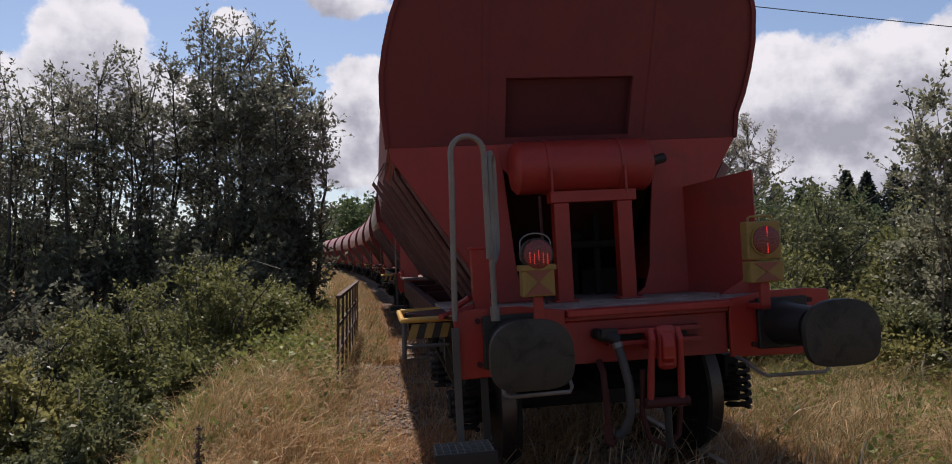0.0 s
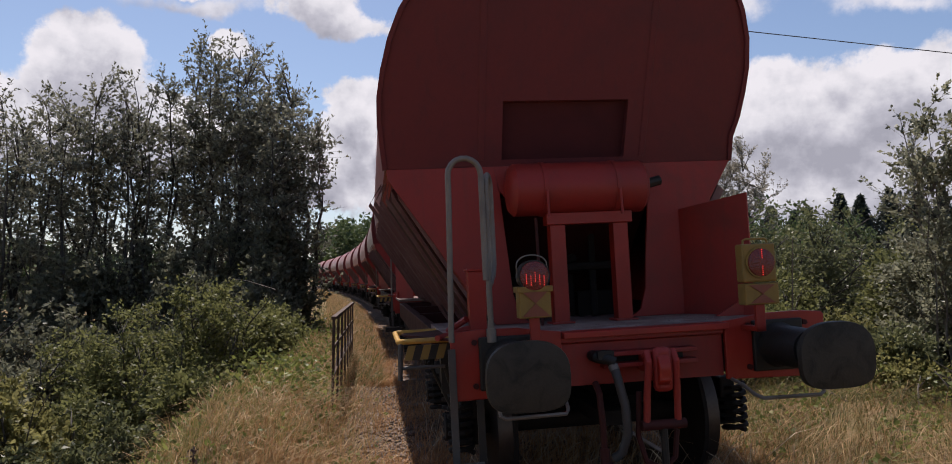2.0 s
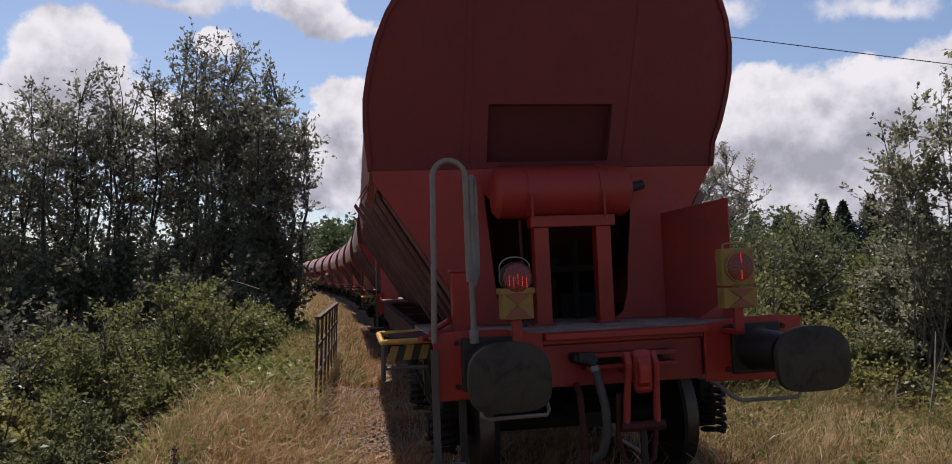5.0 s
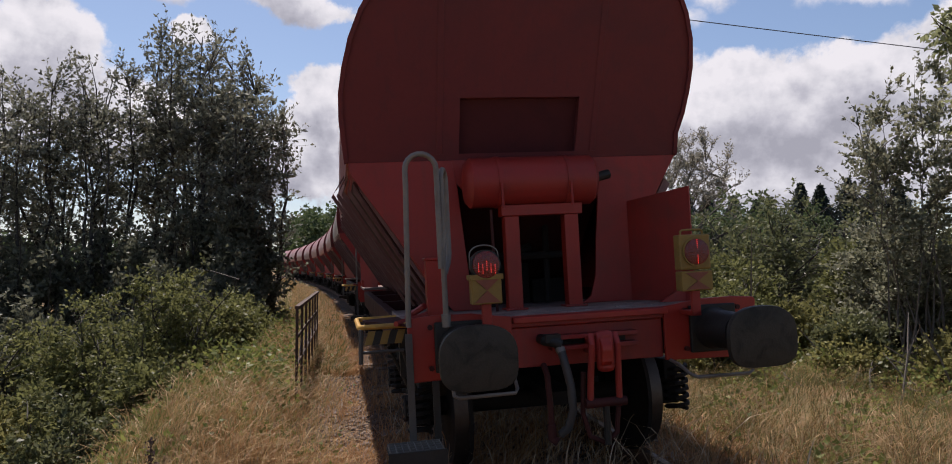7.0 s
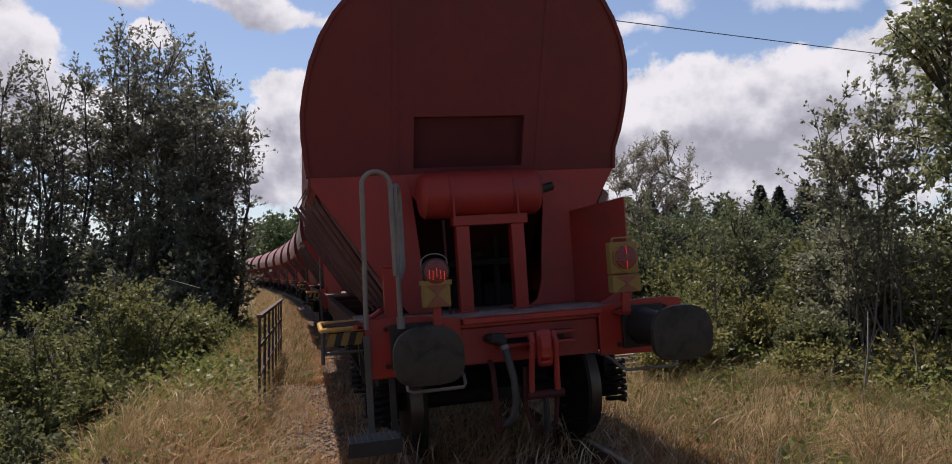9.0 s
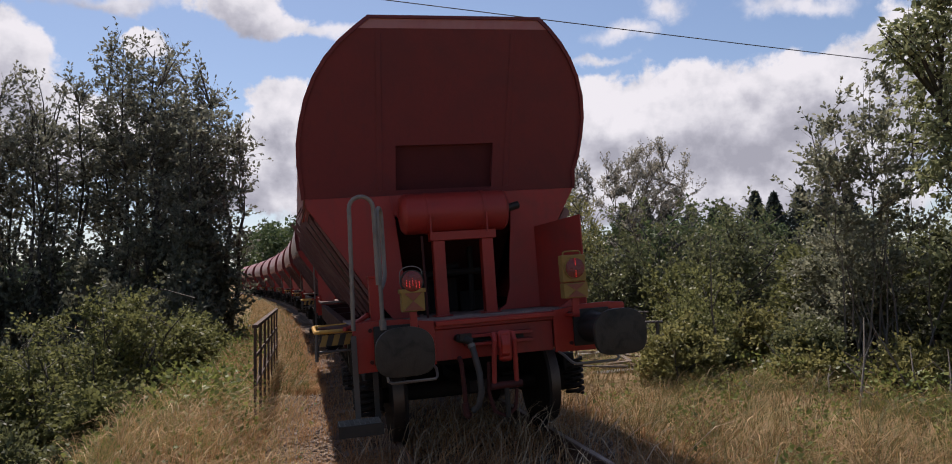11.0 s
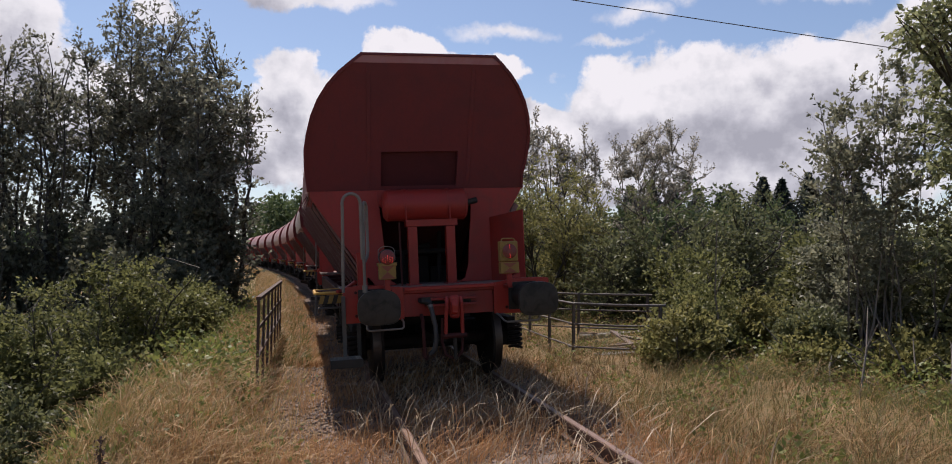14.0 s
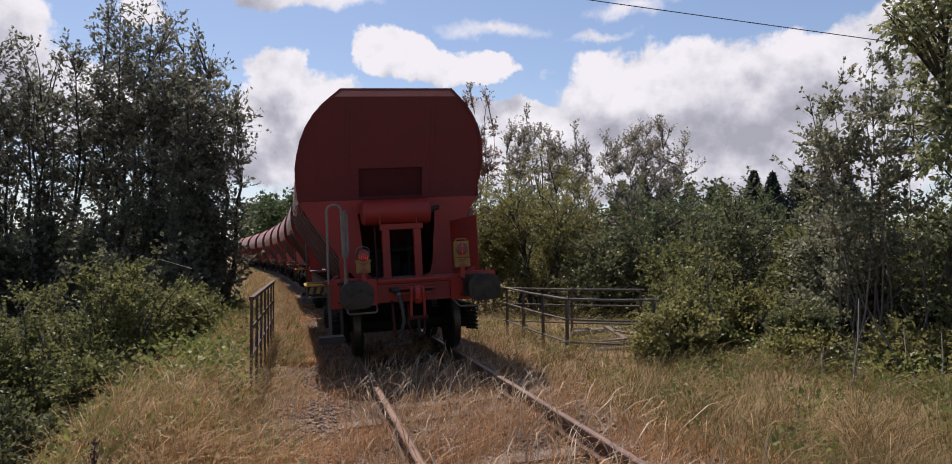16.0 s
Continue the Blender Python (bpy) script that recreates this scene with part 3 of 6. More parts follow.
    # outer hoops over the bin
    for i in range(1, 6):
        y = Y0 + (Y1 - Y0) * i / 6
        hp = Shape().rings([[(x * 1.012, y + dy, 3.0 + (z - 3.0) * 1.012) for x, _, z in ring_at(y)] for dy in (-0.035, 0.035)], cap=False)
        hp.rings([[(x, y + dy, z) for x, _, z in ring_at(y)] for dy in (-0.036, 0.036)], cap=False)
        part("hoop", hp, RED_ROOF, body)
    # lower hopper: side slopes and end walls
    hop = Shape()
    for sx, wt, wb in ((-1, 1.51, 0.80), (1, 1.35, 0.70)):
        hop.add([(sx * wt, Y0 + 0.034, 2.46), (sx * wt, Y1 - 0.034, 2.46), (sx * wb, Y1 - 0.034, 1.30), (sx * wb, Y0 + 0.034, 1.30),
                 (sx * (wt - 0.04), Y0 + 0.034, 2.46), (sx * (wt - 0.04), Y1 - 0.034, 2.46), (sx * (wb - 0.04), Y1 - 0.034, 1.30), (sx * (wb - 0.04), Y0 + 0.034, 1.30)],
                [(0, 1, 2, 3), (4, 7, 6, 5), (0, 3, 7, 4), (1, 5, 6, 2), (2, 6, 7, 3)])
    hopper = part("hopper", hop, RED, w, "sloping lower hopper sides", smooth=False)
    for y, sg in ((Y0, -1), (Y1, 1)):
        t = 0.03 * -sg
        left = Shape().prism([(-1.515, 2.449), (-0.66, 2.449), (-0.62, 2.25), (-0.60, 2.0), (-0.575, 1.7), (-0.55, 1.42), (-0.50, 1.25), (-0.42, 1.19), (-0.70, 1.19), (-0.82, 1.34), (-1.50, 2.36)], 1, y, y + t)
        part("end_panel", left, RED, hopper, smooth=False, bevel=0.004)
        right = Shape().prism([(1.35, 2.449), (0.58, 2.449), (0.62, 2.25), (0.60, 2.0), (0.57, 1.7), (0.55, 1.42), (0.50, 1.25), (0.42, 1.19), (1.155, 1.19), (1.155, 2.12)], 1, y, y + t)
        part("end_panel", right, RED, hopper, smooth=False, bevel=0.004)
        head = Shape().prism([(-0.66, 2.449), (0.58, 2.449), (0.62, 2.25), (0.5, 2.12), (-0.5, 2.12), (-0.62, 2.25)], 1, y, y + t)
        part("end_panel", head, RED, hopper, smooth=False)
        # slope that closes the bay behind the tank
        slope = Shape().add([(-0.66, y - sg * 0.04, 2.2), (0.66, y - sg * 0.04, 2.2), (0.66, y - sg * 1.3, 1.2), (-0.66, y - sg * 1.3, 1.2), (-0.66, y - sg * 0.1, 2.24), (0.66, y - sg * 0.1, 2.24), (0.66, y - sg * 1.4, 1.2), (-0.66, y - sg * 1.4, 1.2)],
                            [(0, 1, 2, 3), (4, 5, 6, 7), (0, 4, 5, 1)])
        # dark red here stands for the shade deep inside the bay
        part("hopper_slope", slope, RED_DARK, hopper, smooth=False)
    # flap doors with pressed ribs on both slopes
    for sx, wt in ((-1, 1.51), (1, 1.35)):
        d = Vector((sx * (-0.71 if sx < 0 else -0.65), 0, 1.30 - 2.46)).normalized()
        nrm = Vector((-d.z * sx, 0, d.x * sx)).normalized()
        if nrm.x * sx < 0:
            nrm = -nrm
        top = Vector((sx * (wt - 0.045), 0, 2.38))
        fl = Shape()
        for k in range(2):
            a = top + d * 0.05 + nrm * 0.012
            y0, y1 = Y0 + 0.25 + k * 4.1, Y0 + 4.2 + k * 4.1
            y1 = min(y1, Y1 - 0.2)
            b = a + d * 1.32
            fl.add([(a.x, y0, a.z), (a.x, y1, a.z), (b.x, y1, b.z), (b.x, y0, b.z), (a.x + nrm.x * 0.03, y0, a.z + nrm.z * 0.03), (a.x + nrm.x * 0.03, y1, a.z + nrm.z * 0.03), (b.x + nrm.x * 0.03, y1, b.z + nrm.z * 0.03), (b.x + nrm.x * 0.03, y0, b.z + nrm.z * 0.03)],
                   [(0, 3, 2, 1), (4, 5, 6, 7), (0, 1, 5, 4), (1, 2, 6, 5), (2, 3, 7, 6), (3, 0, 4, 7)])
        # flap darkened, ribs lightened: shade of the gaps is in these colours
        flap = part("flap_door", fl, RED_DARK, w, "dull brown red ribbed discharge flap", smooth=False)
        for k in range(14):
            y = Y0 + 0.06 + (0.22 * k if k < 6 else 1.3 + 0.78 * (k - 5))
            off = 0.015 + 0.034 * k if k < 6 and sx < 0 else 0.02
            h = 0.022 if k < 6 and sx < 0 else 0.06
            a = top + nrm * off + d * (0.14 - 0.035 * min(k, 5))
            b = top + nrm * off + d * 1.28
            o = nrm * h
            rb = Shape().add([(a.x, y - 0.02, a.z), (a.x, y + 0.02, a.z), (b.x, y + 0.02, b.z), (b.x, y - 0.02, b.z),
                              (a.x + o.x, y - 0.02, a.z + o.z - 0.02), (a.x + o.x, y + 0.02, a.z + o.z - 0.02), (b.x + o.x, y + 0.02, b.z + o.z), (b.x + o.x, y - 0.02, b.z + o.z)],
                             [(0, 3, 2, 1), (4, 5, 6, 7), (0, 1, 5, 4), (1, 2, 6, 5), (2, 3, 7, 6), (3, 0, 4, 7)])
            if k < 6 and sx < 0:
                # each bar folds back to the wall at its upper end
                q = top + d * (0.02 - 0.03 * k)
                rb.add([(a.x, y - 0.02, a.z), (a.x + o.x, y - 0.02, a.z + o.z - 0.02), (a.x + o.x, y + 0.02, a.z + o.z - 0.02), (a.x, y + 0.02, a.z), (q.x, y - 0.02, q.z - 0.03), (q.x, y - 0.02, q.z), (q.x, y + 0.02, q.z), (q.x, y + 0.02, q.z - 0.03)],
                       [(0, 1, 5, 4), (1, 2, 6, 5), (2, 3, 7, 6), (3, 0, 4, 7)])
            part("rib", rb, RIB, flap, smooth=False)
    # underframe
    # unseen plate, added to keep light off the ground below the open hopper
    part("light_block_plate", Shape().box((-0.72, 2.62, 1.17), (0.72, WAGON_PITCH - 2.62, 1.20)), UNDER, w, smooth=False)
    for sx in (-1, 1):
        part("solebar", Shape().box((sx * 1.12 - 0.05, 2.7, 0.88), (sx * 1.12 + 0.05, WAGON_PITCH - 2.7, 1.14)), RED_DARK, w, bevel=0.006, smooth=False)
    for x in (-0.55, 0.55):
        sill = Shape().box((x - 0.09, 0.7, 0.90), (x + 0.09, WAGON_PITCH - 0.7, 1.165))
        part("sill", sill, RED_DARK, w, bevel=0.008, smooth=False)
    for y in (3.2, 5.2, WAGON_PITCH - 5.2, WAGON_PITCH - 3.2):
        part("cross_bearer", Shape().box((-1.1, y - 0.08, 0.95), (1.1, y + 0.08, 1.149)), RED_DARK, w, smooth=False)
    gear = Shape()
    gear.box((-0.46, 2.55, 1.0), (0.1, 2.95, 1.55)).box((0.12, 2.5, 1.0), (0.44, 2.8, 1.4)).tube([(-0.3, 2.3, 1.17), (-0.3, 2.3, 1.6), (0.1, 2.5, 1.7)], 0.04, 8)
    gear.tube([(-0.4, 2.35, 1.62), (0.4, 2.35, 1.62)], 0.035, 8).tube([(0.2, 2.3, 1.2), (0.25, 2.45, 1.9)], 0.03, 8)
    part("valve_gear", gear, UNDER, w, "dusty discharge gear, blackened for the shade of the end bay")
    for end in range(2):
        build_wagon_end(w, end)
    for yb in (2.75, WAGON_PITCH - 2.75):
        build_bogie(w, yb)
    return w


def build_wagon_end(w, end):
    """Headstock, buffers, coupling, deck, tank and its frame; the far end is the same turned round."""
    turn = Matrix.Identity(4) if end == 0 else pose(0, WAGON_PITCH, 0, 0, 0, 180)

    def p(name, shape, mat, parent=w, label="", bevel=0.0, smooth=True):
        if parent is w:
            return part(name, shape, mat, parent, label, bevel, smooth, at=turn)
        return part(name, shape, mat, parent, label, bevel, smooth)
    # deck
    p("deck", Shape().box((-1.17, 0.68, 1.15), (1.17, 2.6, 1.188)), DECK, w, "dusty grey deck plate", 0.004, False)
    gr = random.Random(3 + end)
    grit = Shape()
    for _ in range(260):
        x, y, r = gr.uniform(-1.1, 1.1), gr.uniform(0.75, 1.7), gr.uniform(0.004, 0.012)
        grit.add([(x - r, y, 1.186), (x, y - r, 1.186), (x + r, y + r * 0.4, 1.186), (x, y, 1.186 + r)], [(0, 1, 3), (1, 2, 3), (2, 0, 3)])
    tagged(p("grit", grit, STONE, w, "pale grit strewn on the deck", smooth=False), kind="stuff")
    # headstock: two tall end plates and the recessed middle
    for sx in (-1, 1):
        o = [(sx * 0.53, 0.86), (sx * 1.185, 0.845), (sx * 1.2, 0.87), (sx * 1.215, 1.235), (sx * 1.2, 1.252), (sx * 1.05, 1.265), (sx * 0.8, 1.262), (sx * 0.62, 1.235), (sx * 0.53, 1.225)]
        hs = p("headstock_plate", Shape().prism(o, 1, 0.645, 0.675), RED_CLEAN, w, "bright red headstock plate", 0.006, False)
        for bx in (0.68, 1.07):
            for bz in (0.93, 1.19):
                p("bolt", Shape().tube([(sx * bx, 0.648, bz), (sx * bx, 0.625, bz)], 0.018, 6), RED_DARK, hs, smooth=False)
        b = sx * 0.875
        buf = p("buffer", Shape().box((b - 0.17, 0.612, 0.90), (b + 0.17, 0.645, 1.22)), STEEL_BLACK, w, "greased black side buffer", 0.01, False)
        p("sleeve", Shape().tube([(b, 0.615, 1.06), (b, 0.58, 1.06), (b, 0.30, 1.06), (b, 0.27, 1.06)], [0.145, 0.128, 0.122, 0.115], 28), STEEL_BLACK, buf)
        p("plunger", Shape().tube([(b, 0.29, 1.06), (b, 0.06, 1.06), (b, 0.04, 1.06)], [0.10, 0.098, 0.13], 28), STEEL_BLACK, buf)
        outline = []
        for k in range(36):
            t = 2 * math.pi * k / 36
            ct, st = math.cos(t), math.sin(t)
            n = 2.5 if st > 0 else 3.6
            outline.append((b + 0.226 * math.copysign(abs(ct) ** (2 / n), ct), 1.055 + 0.186 * math.copysign(abs(st) ** (2 / n), st)))
        face = Shape()
        loops = []
        for k, dy in ((1.0, 0.05), (1.0, 0.022), (0.985, 0.012), (0.7, 0.003), (0.3, -0.001)):
            loops.append([(b + (x - b) * k, dy, 1.06 + (z - 1.06) * k) for x, z in outline])
        face.rings(loops)
        p("buffer_plate", face, BUFFER, buf, "greasy dark buffer plate with a bright rim")
        g = Shape().tube([(sx * 0.56, 0.65, 0.86), (sx * 0.56, 0.52, 0.845), (sx * 0.575, 0.40, 0.80), (sx * 0.60, 0.35, 0.785), (sx * 0.95, 0.33, 0.785), (sx * 0.98, 0.34, 0.80), (sx * 0.985, 0.36, 0.86), (sx * 0.985, 0.36, 0.90)], 0.0115, 8)
        p("shunter_handle", g, GALV, w, "thin bare steel handle under the buffer")
    mid = Shape().prism([(0.70, 0.88), (0.70, 1.177), (0.655, 1.177), (0.655, 1.15), (0.69, 1.14), (0.69, 0.88)], 0, -0.53, 0.53)
    p("headstock_middle", mid, RED, w, "recessed red middle of the headstock", 0.004, False)
    lip = Shape().prism([(0.60, 1.178), (0.60, 1.218), (0.70, 1.222), (0.70, 1.178)], 0, -0.525, 0.54)
    p("headstock_lip", lip, RED_CLEAN, w, "bright red projecting lip", 0.006, False)
    for z, x0, x1 in ((1.07, -0.30, 0.32), (1.0, -0.28, 0.32)):
        p("guide_rail", Shape().box((x0, 0.60, z - 0.014), (x1, 0.70, z + 0.014)), RED, w, bevel=0.004, smooth=False)
    # no opening here: a thin black plate paints the slot's inner shade
    p("dark_slot_plate", Shape().box((-0.24, 0.684, 1.005), (0.26, 0.689, 1.06)), STEEL_BLACK, w, smooth=False)
    # draw hook and screw coupling
    hook = p("draw_hook", Shape().prism(arc(0.42, 1.0, 0.10, -60, 210, 12) + [(0.33, 0.93), (0.36, 0.90), (0.40, 0.93)] + arc(0.42, 1.0, 0.045, 200, -60, 8), 0, -0.04, 0.03), RED_CLEAN, w, "red painted draw hook", 0.008)
    p("hook_shank", Shape().box((-0.035, 0.42, 0.95), (0.025, 0.72, 1.06)), RED_CLEAN, hook, bevel=0.01, smooth=False)
    for x in (-0.085, 0.075):
        p("coupling_link", Shape().tube([(x, 0.44, 1.07), (x, 0.40, 1.09), (x * 1.05, 0.37, 1.04), (x * 1.15, 0.40, 0.85), (x * 1.2, 0.42, 0.68), (x * 1.2, 0.42, 0.64)], 0.021, 10), RED, hook)
    p("trunnion", Shape().tube([(-0.135, 0.42, 0.665), (0.135, 0.42, 0.665)], 0.03, 12), RED_DARK, hook)
    p("screw", Shape().tube([(0, 0.42, 0.66), (0, 0.42, 0.40)], 0.022, 10), STEEL_BLACK, hook)
    p("shackle", Shape().tube([(-0.13, 0.45, 0.86), (-0.14, 0.47, 0.60), (-0.10, 0.47, 0.45), (0.0, 0.46, 0.40), (0.08, 0.47, 0.46), (0.10, 0.47, 0.62)], 0.017, 8), RED_DARK, hook)
    p("link_cover", Shape().box((-0.055, 0.36, 0.86), (0.06, 0.43, 1.12)), RED, hook, bevel=0.03)
    # brake hoses
    cock = p("brake_cock", Shape().tube([(-0.33, 0.69, 1.06), (-0.33, 0.58, 1.06), (-0.28, 0.54, 1.05), (-0.24, 0.53, 1.03)], 0.034, 12).box((-0.34, 0.53, 1.05), (-0.24, 0.6, 1.10)), STEEL_BLACK, w, "black brake pipe cock")
    p("hose", Shape().tube([(-0.25, 0.53, 1.02), (-0.235, 0.50, 0.93), (-0.21, 0.47, 0.78), (-0.20, 0.48, 0.62), (-0.225, 0.52, 0.50), (-0.27, 0.55, 0.46)], 0.027, 12), RUBBER, cock, "grey black rubber brake hose")
    p("clamp", Shape().tube([(-0.252, 0.532, 1.015), (-0.245, 0.518, 0.985)], 0.031, 12), GALV, cock)
    p("hose", Shape().tube([(-0.34, 0.62, 0.90), (-0.34, 0.55, 0.85), (-0.335, 0.53, 0.66), (-0.33, 0.54, 0.52)], 0.02, 10), RED_DARK, cock)
    p("hose_head", Shape().tube([(-0.33, 0.54, 0.53), (-0.33, 0.54, 0.44), (-0.30, 0.52, 0.42)], 0.03, 10), RED_DARK, cock, "red hose coupling head")
    # air tank and its frame
    tank = Shape().tube([(-0.60, 1.80, 2.23), (-0.585, 1.80, 2.23), (-0.55, 1.80, 2.23), (0.46, 1.80, 2.23), (0.495, 1.80, 2.23), (0.51, 1.80, 2.23)], [0.10, 0.17, 0.205, 0.205, 0.17, 0.10], 32)
    tk = p("air_tank", tank, RED, w, "red cylindrical air tank with two straps")
    for x in (-0.33, 0.24):
        p("strap", Shape().tube([(x - 0.018, 1.80, 2.23), (x + 0.018, 1.80, 2.23)], 0.212, 32), RED, tk)
        p("strap_bolt", Shape().tube([(x, 1.585, 2.2), (x, 1.575, 2.0)], 0.01, 6), RED, tk)
    p("tank_stub", Shape().tube([(0.5, 1.82, 2.24), (0.66, 1.85, 2.28)], 0.04, 10), STEEL_BLACK, tk)
    fr = p("tank_frame", Shape().box((-0.32, 1.70, 1.945), (0.36, 1.83, 2.035)), RED_CLEAN, w, "bright red portal frame under the tank", 0.006, False)
    for x in (-0.235, 0.265):
        p("post", Shape().box((x - 0.06, 1.71, 1.189), (x + 0.06, 1.82, 1.944)), RED_CLEAN, fr, bevel=0.006, smooth=False)
        p("foot_plate", Shape().box((x - 0.09, 1.68, 1.189), (x + 0.09, 1.85, 1.204)), RED, fr, bevel=0.003, smooth=False)
    p("pull_rod", Shape().tube([(-0.40, 1.68, 1.19), (-0.41, 1.68, 2.0)], 0.012, 8), RED_DARK, fr)
    # side sheet on one side, support post on the other
    side = Shape().add([(1.165, 1.425, 1.189), (1.165, 1.425, 2.115), (0.87, 1.995, 2.05), (0.87, 1.995, 1.189), (1.178, 1.432, 1.189), (1.178, 1.432, 2.115), (0.883, 1.998, 2.05), (0.883, 1.998, 1.189)],
                       [(0, 1, 2, 3), (7, 6, 5, 4), (0, 4, 5, 1), (1, 5, 6, 2), (0, 3, 7, 4)])
    p("side_sheet", side, RED, w, "tall red side sheet at the end of the deck", smooth=False)
    inner = Shape().prism([(1.0, 1.189), (1.162, 1.189), (1.162, 1.33), (0.9, 1.192)], 1, 1.50, 1.53)
    p("gusset", inner, RED, w, smooth=False)
    foot = Shape().box((-0.98, 1.45, 1.189), (-0.86, 1.57, 1.62)).box((-0.99, 1.44, 1.62), (-0.80, 1.62, 1.64))
    p("support_post", foot, RED_CLEAN, w, "short red post beside the deck", 0.005, False)
    brace = Shape().tube([(-1.0, 1.5, 1.28), (-1.12, 1.65, 1.19)], 0.025, 8).tube([(-0.97, 1.5, 1.22), (-1.25, 1.1, 1.19)], 0.02, 8)
    p("brace", brace, RED, w)
    # grab rails
    u1 = [(-1.205, 0.63, 1.20), (-1.205, 0.63, 1.25), (-1.185, 0.60, 2.10)] + [(-1.085 + 0.1 * math.cos(radians(a)), 0.60, 2.20 + 0.1 * math.sin(radians(a))) for a in range(180, -1, -20)] + [(-0.985, 0.60, 2.10), (-0.985, 0.60, 1.56)]
    gr = p("grab_rail", Shape().tube(u1, 0.018, 12), GALV, w, "bent galvanised grab rail")
    u2 = [(-0.965, 0.62, 1.19), (-0.965, 0.62, 1.5), (-0.955, 0.62, 2.13)]
    u2 += [(-0.93 - 0.025 * math.cos(radians(k)), 0.69 - 0.07 * math.cos(radians(k)), 2.13 + 0.075 * math.sin(radians(k))) for k in range(20, 161, 20)]
    u2 += [(-0.905, 0.76, 2.13), (-0.905, 0.76, 1.66), (-0.915, 0.74, 1.60), (-0.955, 0.64, 1.53)]
    p("rail_loop", Shape().tube(u2, 0.018, 12), GALV, gr)
    p("rail_foot", Shape().tube([(-0.965, 0.62, 1.188), (-0.965, 0.62, 1.27)], 0.03, 12), GALV, gr)
    # step ladder below the corner
    st = p("step", Shape().box((-1.38, 0.36, 0.455), (-1.04, 0.62, 0.475)), STEEL_BLACK, w, "dark steel step with an open grating")
    gts = Shape()
    for i in range(9):
        gts.box((-1.375 + i * 0.04, 0.365, 0.478), (-1.369 + i * 0.04, 0.615, 0.490))
    for i in range(5):
        gts.box((-1.378, 0.37 + i * 0.058, 0.480), (-1.045, 0.376 + i * 0.058, 0.492))
    p("grating", gts, GALV, st, "worn shiny grating bars", smooth=False)
    p("step_front", Shape().box((-1.385, 0.345, 0.40), (-1.035, 0.358, 0.492)), STEEL_BLACK, st, smooth=False, bevel=0.003)
    for x, y in ((-1.21, 0.615), (-1.05, 0.63)):
        p("stile", Shape().box((x - 0.022, y - 0.008, 0.47), (x + 0.022, y + 0.008, 1.16 if x < -1.1 else 0.85)), STILE if x < -1.1 else STEEL_BLACK, st, bevel=0.002, smooth=False)
    # hand brake handle box with yellow rails
    yb = p("brake_handle", Shape().tube([(-1.16, 1.16, 1.175), (-1.47, 1.16, 1.175), (-1.5, 1.2, 1.17), (-1.5, 2.0, 1.17), (-1.48, 2.04, 1.17), (-1.18, 2.04, 1.17)], 0.019, 10), YELLOW, w, "dirty yellow tubular brake handle")
    for k in range(6):
        x0 = -1.47 + k * 0.052
        o = [(x0, 1.05), (x0 + 0.052, 1.05), (x0 + 0.082, 1.145), (x0 + 0.03, 1.145)]
        p("stripe", Shape().prism(o, 1, 1.17, 1.182), STEEL_BLACK if k % 2 else YELLOW_BOX, yb, smooth=False)
    p("handle_leg", Shape().tube([(-1.49, 1.17, 1.16), (-1.5, 1.17, 0.92)], 0.016, 8).tube([(-1.5, 1.17, 1.0), (-1.2, 1.17, 1.0)], 0.012, 8), STILE, yb)
    p("brake_linkage", Shape().tube([(-1.2, 1.2, 1.0), (-1.12, 1.25, 0.7)], 0.016, 8).tube([(-1.3, 1.3, 1.02), (-1.15, 1.3, 0.68)], 0.012, 8).box((-1.22, 1.25, 0.80), (-1.1, 1.35, 1.05)), STEEL_BLACK, yb)
    p("deck_wing", Shape().prism([(-1.16, 1.9), (-1.46, 1.75), (-1.44, 1.6), (-1.16, 1.0)], 2, 1.17, 1.186), RED_DARK, w, "dusty red side wing of the deck", smooth=False)


